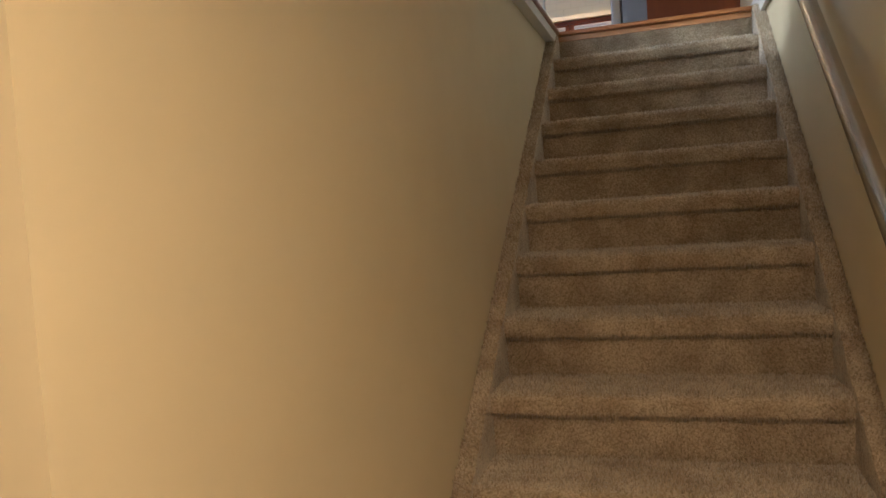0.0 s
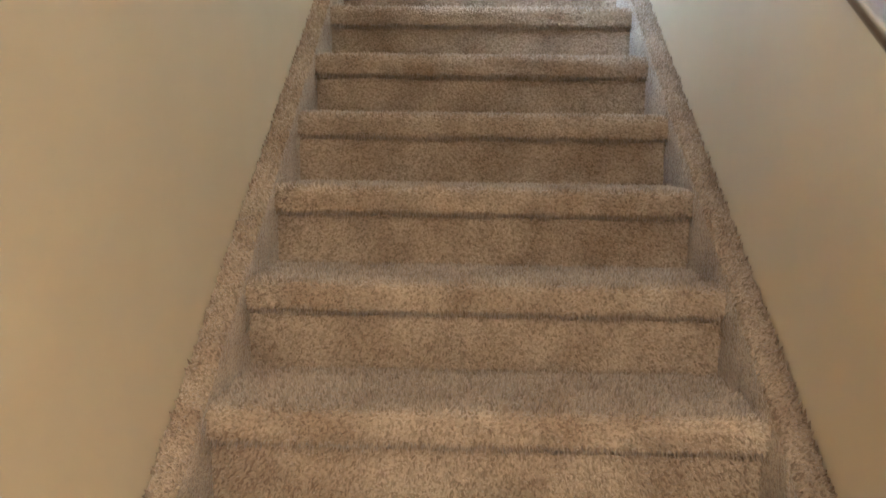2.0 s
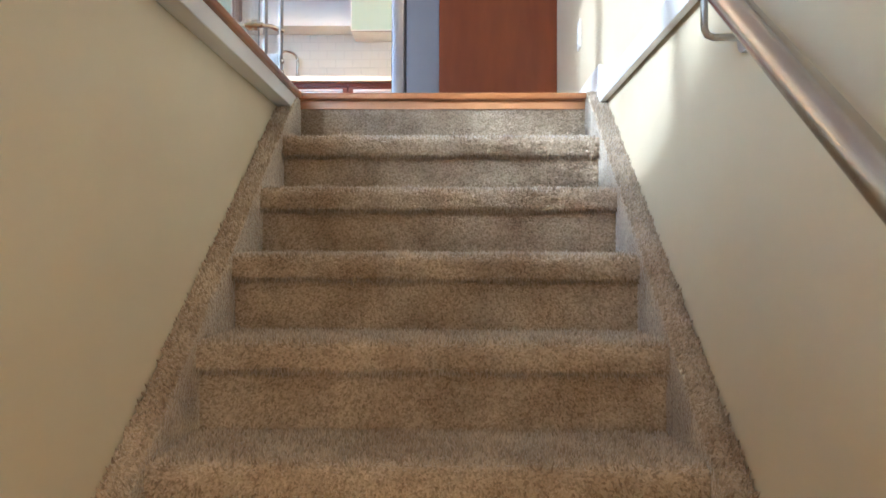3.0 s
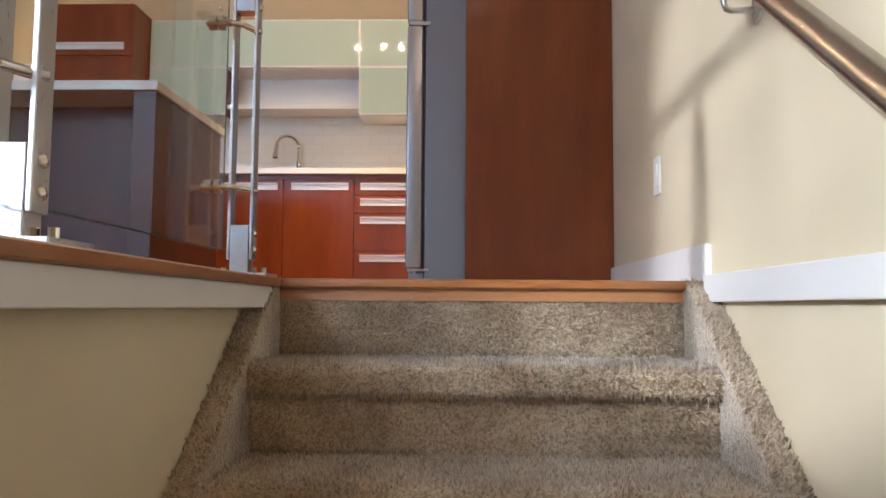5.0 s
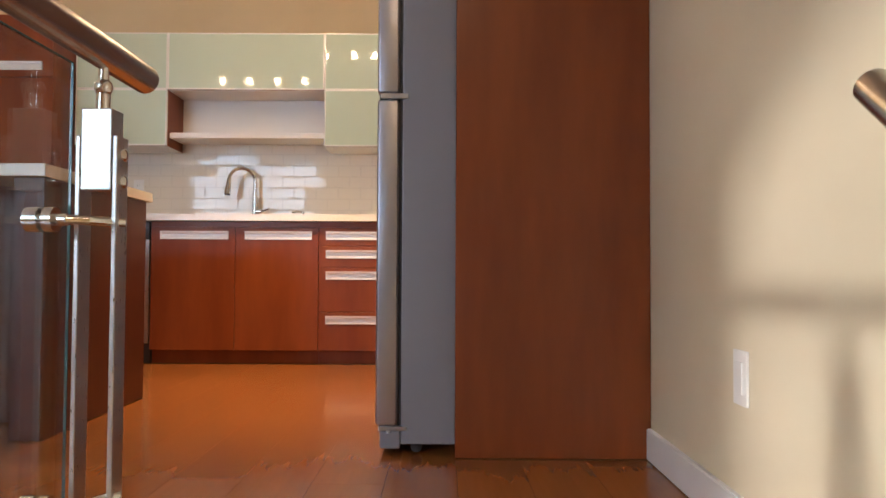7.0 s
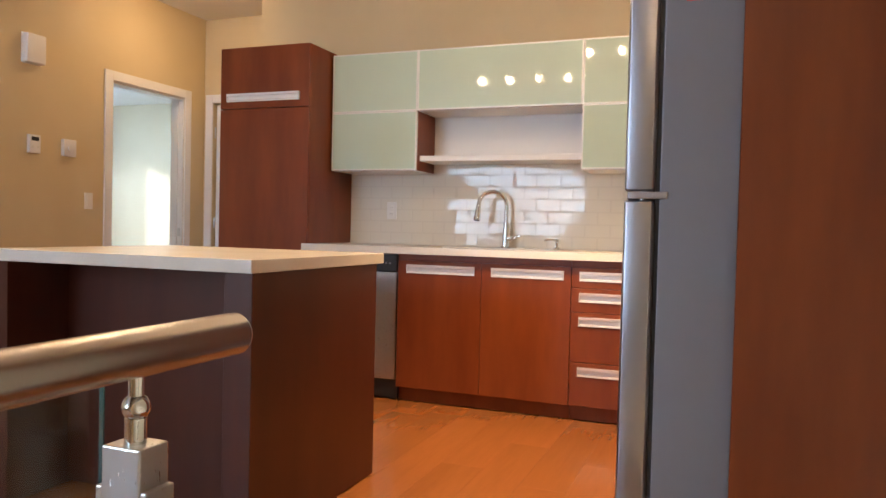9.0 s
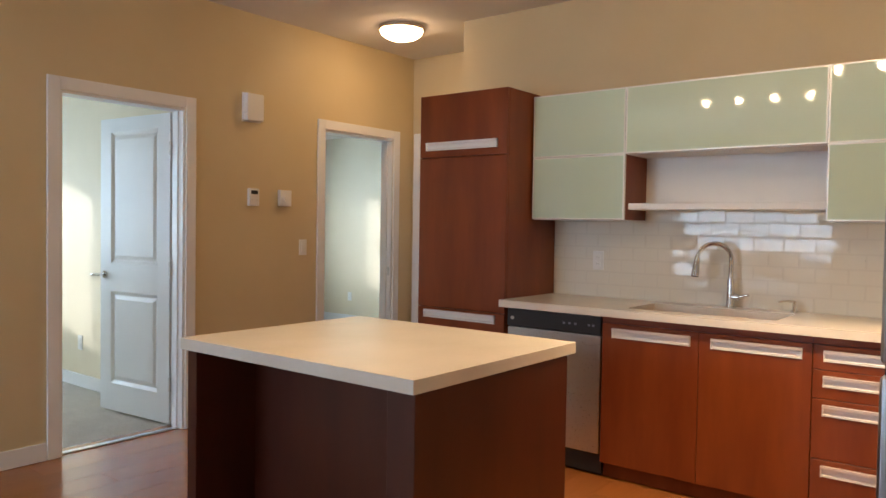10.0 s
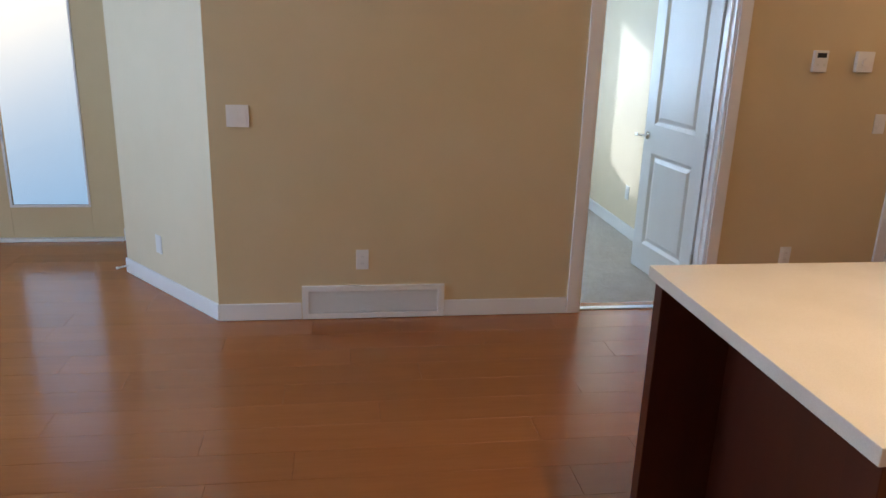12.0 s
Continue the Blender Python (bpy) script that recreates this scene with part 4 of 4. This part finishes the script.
# ---- wall fittings ----


def plate(name, wall_at, u, z, w, h, label, category, keys, group=""):
    """A white plate on a wall: wall_at is ('x', place, side) or ('y', place, side); keys are the rockers or sockets."""
    ax, at, s = wall_at

    def bx(a, b, c, d, t0, t1, bev=0.0):
        return box(min(at + s * t0, at + s * t1), max(at + s * t0, at + s * t1), a, b, c, d, bev) if ax == "x" else box(a, b, min(at + s * t0, at + s * t1), max(at + s * t0, at + s * t1), c, d, bev)
    ob = thing(name, (at, u, z - h / 2) if ax == "x" else (u, at, z - h / 2), label, category, group)
    part("cover_plate", bx(u - w / 2, u + w / 2, z - h / 2, z + h / 2, 0.0005, 0.007, 0.002), M_WHITE, ob)
    for du, dz, kw, kh in keys:
        part("insert", bx(u + du - kw / 2, u + du + kw / 2, z + dz - kh / 2, z + dz + kh / 2, 0.0065, 0.0105, 0.001), M_WHITE, ob)
        if name == "wall_outlet":
            for q in (-0.006, 0.006):
                part("slot", bx(u + du + q - 0.001, u + du + q + 0.001, z + dz - 0.004, z + dz + 0.004, 0.0103, 0.0108), M_BLACK, ob)
    return ob


ROCK = [(0, 0, 0.033, 0.066)]
SOCK = [(0, 0.02, 0.032, 0.028), (0, -0.02, 0.032, 0.028)]
plate("light_switch", ("x", XR, -1), 0.418, 0.34, 0.07, 0.115, "white rocker light switch low on landing wall", "light switch", ROCK)
plate("light_switch", ("x", XW, 1), 3.426, 1.15, 0.07, 0.115, "white rocker light switch beside bedroom doorway", "light switch", ROCK)
plate("light_switch", ("x", XW, 1), -0.257, 1.148, 0.116, 0.115, "double white rocker light switch on tan wall", "light switch", [(-0.023, 0, 0.033, 0.066), (0.023, 0, 0.033, 0.066)])
plate("wall_outlet", ("x", XW, 1), 0.39, 0.352, 0.07, 0.115, "white wall outlet above the floor vent", "outlet", SOCK)
plate("wall_outlet", ("x", XW, 1), 2.965, 0.34, 0.07, 0.115, "white wall outlet behind the island", "outlet", SOCK)
plate("wall_outlet", ("y", 2.62, -1), -6.0, 0.35, 0.07, 0.115, "white wall outlet on bedroom wall", "outlet", SOCK)
plate("wall_outlet", ("y", 6.9, -1), -7.3, 0.35, 0.07, 0.115, "white wall outlet on far bedroom wall", "outlet", SOCK)
plate("wall_outlet", ("y", 3.928, -1), -2.155, 1.127, 0.07, 0.115, "white wall outlet on the tiled backsplash", "outlet", SOCK)
# outlet on the angled wall
ao = thing("wall_outlet", (-4.86, -0.86, 0.28), "white wall outlet on pale angled wall", "outlet")
part("cover_plate", box(-0.035, 0.035, 0.0005, 0.007, 0, 0.115, 0.002), M_WHITE, ao).matrix_basis = Matrix.Identity(4)
for o in ao.children:
    o.data.transform(Matrix.Translation(base_of(ao)))
ao.location = (-4.82, -0.828, 0.24)
ao.rotation_euler.z = math.atan2(-0.72, -0.896)

ch = thing("door_chime", (XW, 2.955, 2.02), "white rectangular door chime box on tan wall", "door chime")
part("cover", box(XW + 0.001, XW + 0.055, 2.885, 3.025, 2.015, 2.2, 0.012, 3), M_WHITE, ch, "", True)
part("back_plate", box(XW, XW + 0.012, 2.88, 3.03, 2.01, 2.205, 0.003), M_WHITE, ch)
th = thing("thermostat", (XW, 2.97, 1.44), "white thermostat with a small dark display", "thermostat")
part("body", box(XW, XW + 0.026, 2.927, 3.013, 1.44, 1.56, 0.006, 3), M_WHITE, th, "", True)
part("display", box(XW + 0.0255, XW + 0.027, 2.942, 2.998, 1.52, 1.546), M_BLACK, th, "dark display")
for y in (2.945, 2.985):
    part("button", box(XW + 0.0255, XW + 0.028, y, y + 0.012, 1.475, 1.487), M_FRAME, th)
t2 = thing("wall_control", (XW, 3.242, 1.445), "small white wall control with a round dial", "thermostat")
part("body", box(XW, XW + 0.03, 3.19, 3.295, 1.445, 1.56, 0.006, 3), M_WHITE, t2, "", True)
part("dial", rod((XW + 0.029, 3.242, 1.5), (XW + 0.04, 3.242, 1.5), 0.022, 24), M_WHITE, t2, "", True)

# return-air vent
vent = thing("floor_vent", (XW, 0.455, 0), "white louvred return-air grille in the baseboard", "vent")
for a, b, c, d in ((0.05, 0.086, 0.003, 0.2), (0.826, 0.862, 0.003, 0.2), (0.086, 0.826, 0.003, 0.035), (0.086, 0.826, 0.168, 0.2)):
    part("frame", box(XW + 0.0005, XW + 0.018, a, b, c, d, 0.002), M_TRIM, vent)
part("backing", box(XW + 0.0005, XW + 0.002, 0.086, 0.826, 0.035, 0.168), M_SEAM, vent)
for i in range(14):
    z = 0.04 + i * 0.0092
    part("slat", prism([(XW + 0.003, z + 0.008), (XW + 0.013, z), (XW + 0.0145, z + 0.0015), (XW + 0.0045, z + 0.0095)], "y", 0.086, 0.826), M_TRIM, vent)
stop = thing("door_stop", (-5.12, -1.1, 0.05), "small white spring door stop on baseboard", "door stop")
part("spring", rod((-5.15, -1.11, 0.055), (-5.105, -1.165, 0.055), 0.006, 10), M_WHITE, stop, "", True)
part("tip", rod((-5.105, -1.165, 0.055), (-5.097, -1.175, 0.055), 0.009, 10), M_WHITE, stop, "", True)

# ---- pieces: backsplash tiles, floor planks ----
splash = thing("backsplash", (-0.97, 3.94, 0.905), "glossy white subway tile backsplash with pale joints", "backsplash", kind="structure")
part("grout_bed", box(-2.466, 0.528, 3.9303, 3.949, 0.905, 1.428), M_GROUT, splash)
TW, TH = 0.1524, 0.0762


def tile_mesh(w):
    bm = box(-w / 2, w / 2, -0.0045, 0.0045, -TH / 2 + 0.0012, TH / 2 - 0.0012)
    bmesh.ops.bevel(bm, geom=[e for e in bm.edges if all(v.co.y < 0 for v in e.verts)], offset=0.0034, segments=2, affect="EDGES")
    return mesh_of("tile", bm, M_TILE, True)


TILES = {}
rng = random.Random(4)
for r in range(7):
    z0 = 0.906 + r * TH
    x = -2.466 - (TW / 2 if r % 2 else 0)
    while x < 0.528:
        a, b = max(x, -2.466), min(x + TW, 0.528)
        z_top = z0 + TH
        inside = z_top < 1.372 or (a > -1.9 and b < -0.8 and z_top < 1.45)
        if b - a > 0.02 and inside:
            w = round(b - a - 0.0024, 4)
            if w not in TILES:
                TILES[w] = tile_mesh(w)
            o = new("tile", TILES[w])
            o.parent = splash
            o.location = Vector(((a + b) / 2, 3.9335, z0 + TH / 2)) - base_of(splash)
            o.rotation_euler = (rng.gauss(0, 0.011), 0, rng.gauss(0, 0.009))
        x += TW

floor = thing("floor", (-2.5, 0.5, 0), "glossy reddish-brown laminate plank floor", "floor", kind="structure")
PW, PL = 0.192, 1.38
PLANKS = {}


def plank(x0, x1, y0, y1):
    w, l = round(x1 - x0 - 0.0006, 4), round(y1 - y0 - 0.0006, 4)
    if w < 0.02 or l < 0.03:
        return
    if (w, l) not in PLANKS:
        bm = box(-w / 2, w / 2, -l / 2, l / 2, -0.011, 0.0)
        bmesh.ops.bevel(bm, geom=[e for e in bm.edges if all(v.co.z > -0.001 for v in e.verts)], offset=0.0005, segments=1, affect="EDGES")
        PLANKS[(w, l)] = mesh_of("plank", bm, M_FLOOR)
    o = new("plank", PLANKS[(w, l)])
    o.parent = floor
    o.location = Vector(((x0 + x1) / 2, (y0 + y1) / 2, 0.0)) - base_of(floor)


x = XR - 0.01
while x > -5.98:
    x1, x0 = x, max(x - PW, -5.98)
    low_y = 0.06 if x0 >= -0.6 else (-3.58 if x1 <= -0.6 else 0.06)
    high_y = 4.64 if x0 > XW else (-0.45 if x1 < XW - 0.05 else 4.64)
    if x1 < XW - 0.05:
        high_y = max(-0.39 - (XW - x1) * 0.8036, -1.1)
    y = low_y - rng.random() * PL
    while y < high_y:
        a, b = max(y, low_y), min(y + PL, high_y)
        if b > a:
            plank(x0, x1, a, b)
        y += PL
    if x0 < -0.6055 < x1:
        for a, b in ((-3.58, -2.6), (-2.6, -1.22), (-1.22, 0.06)):
            plank(x0, -0.6055, a, b)
    x -= PW
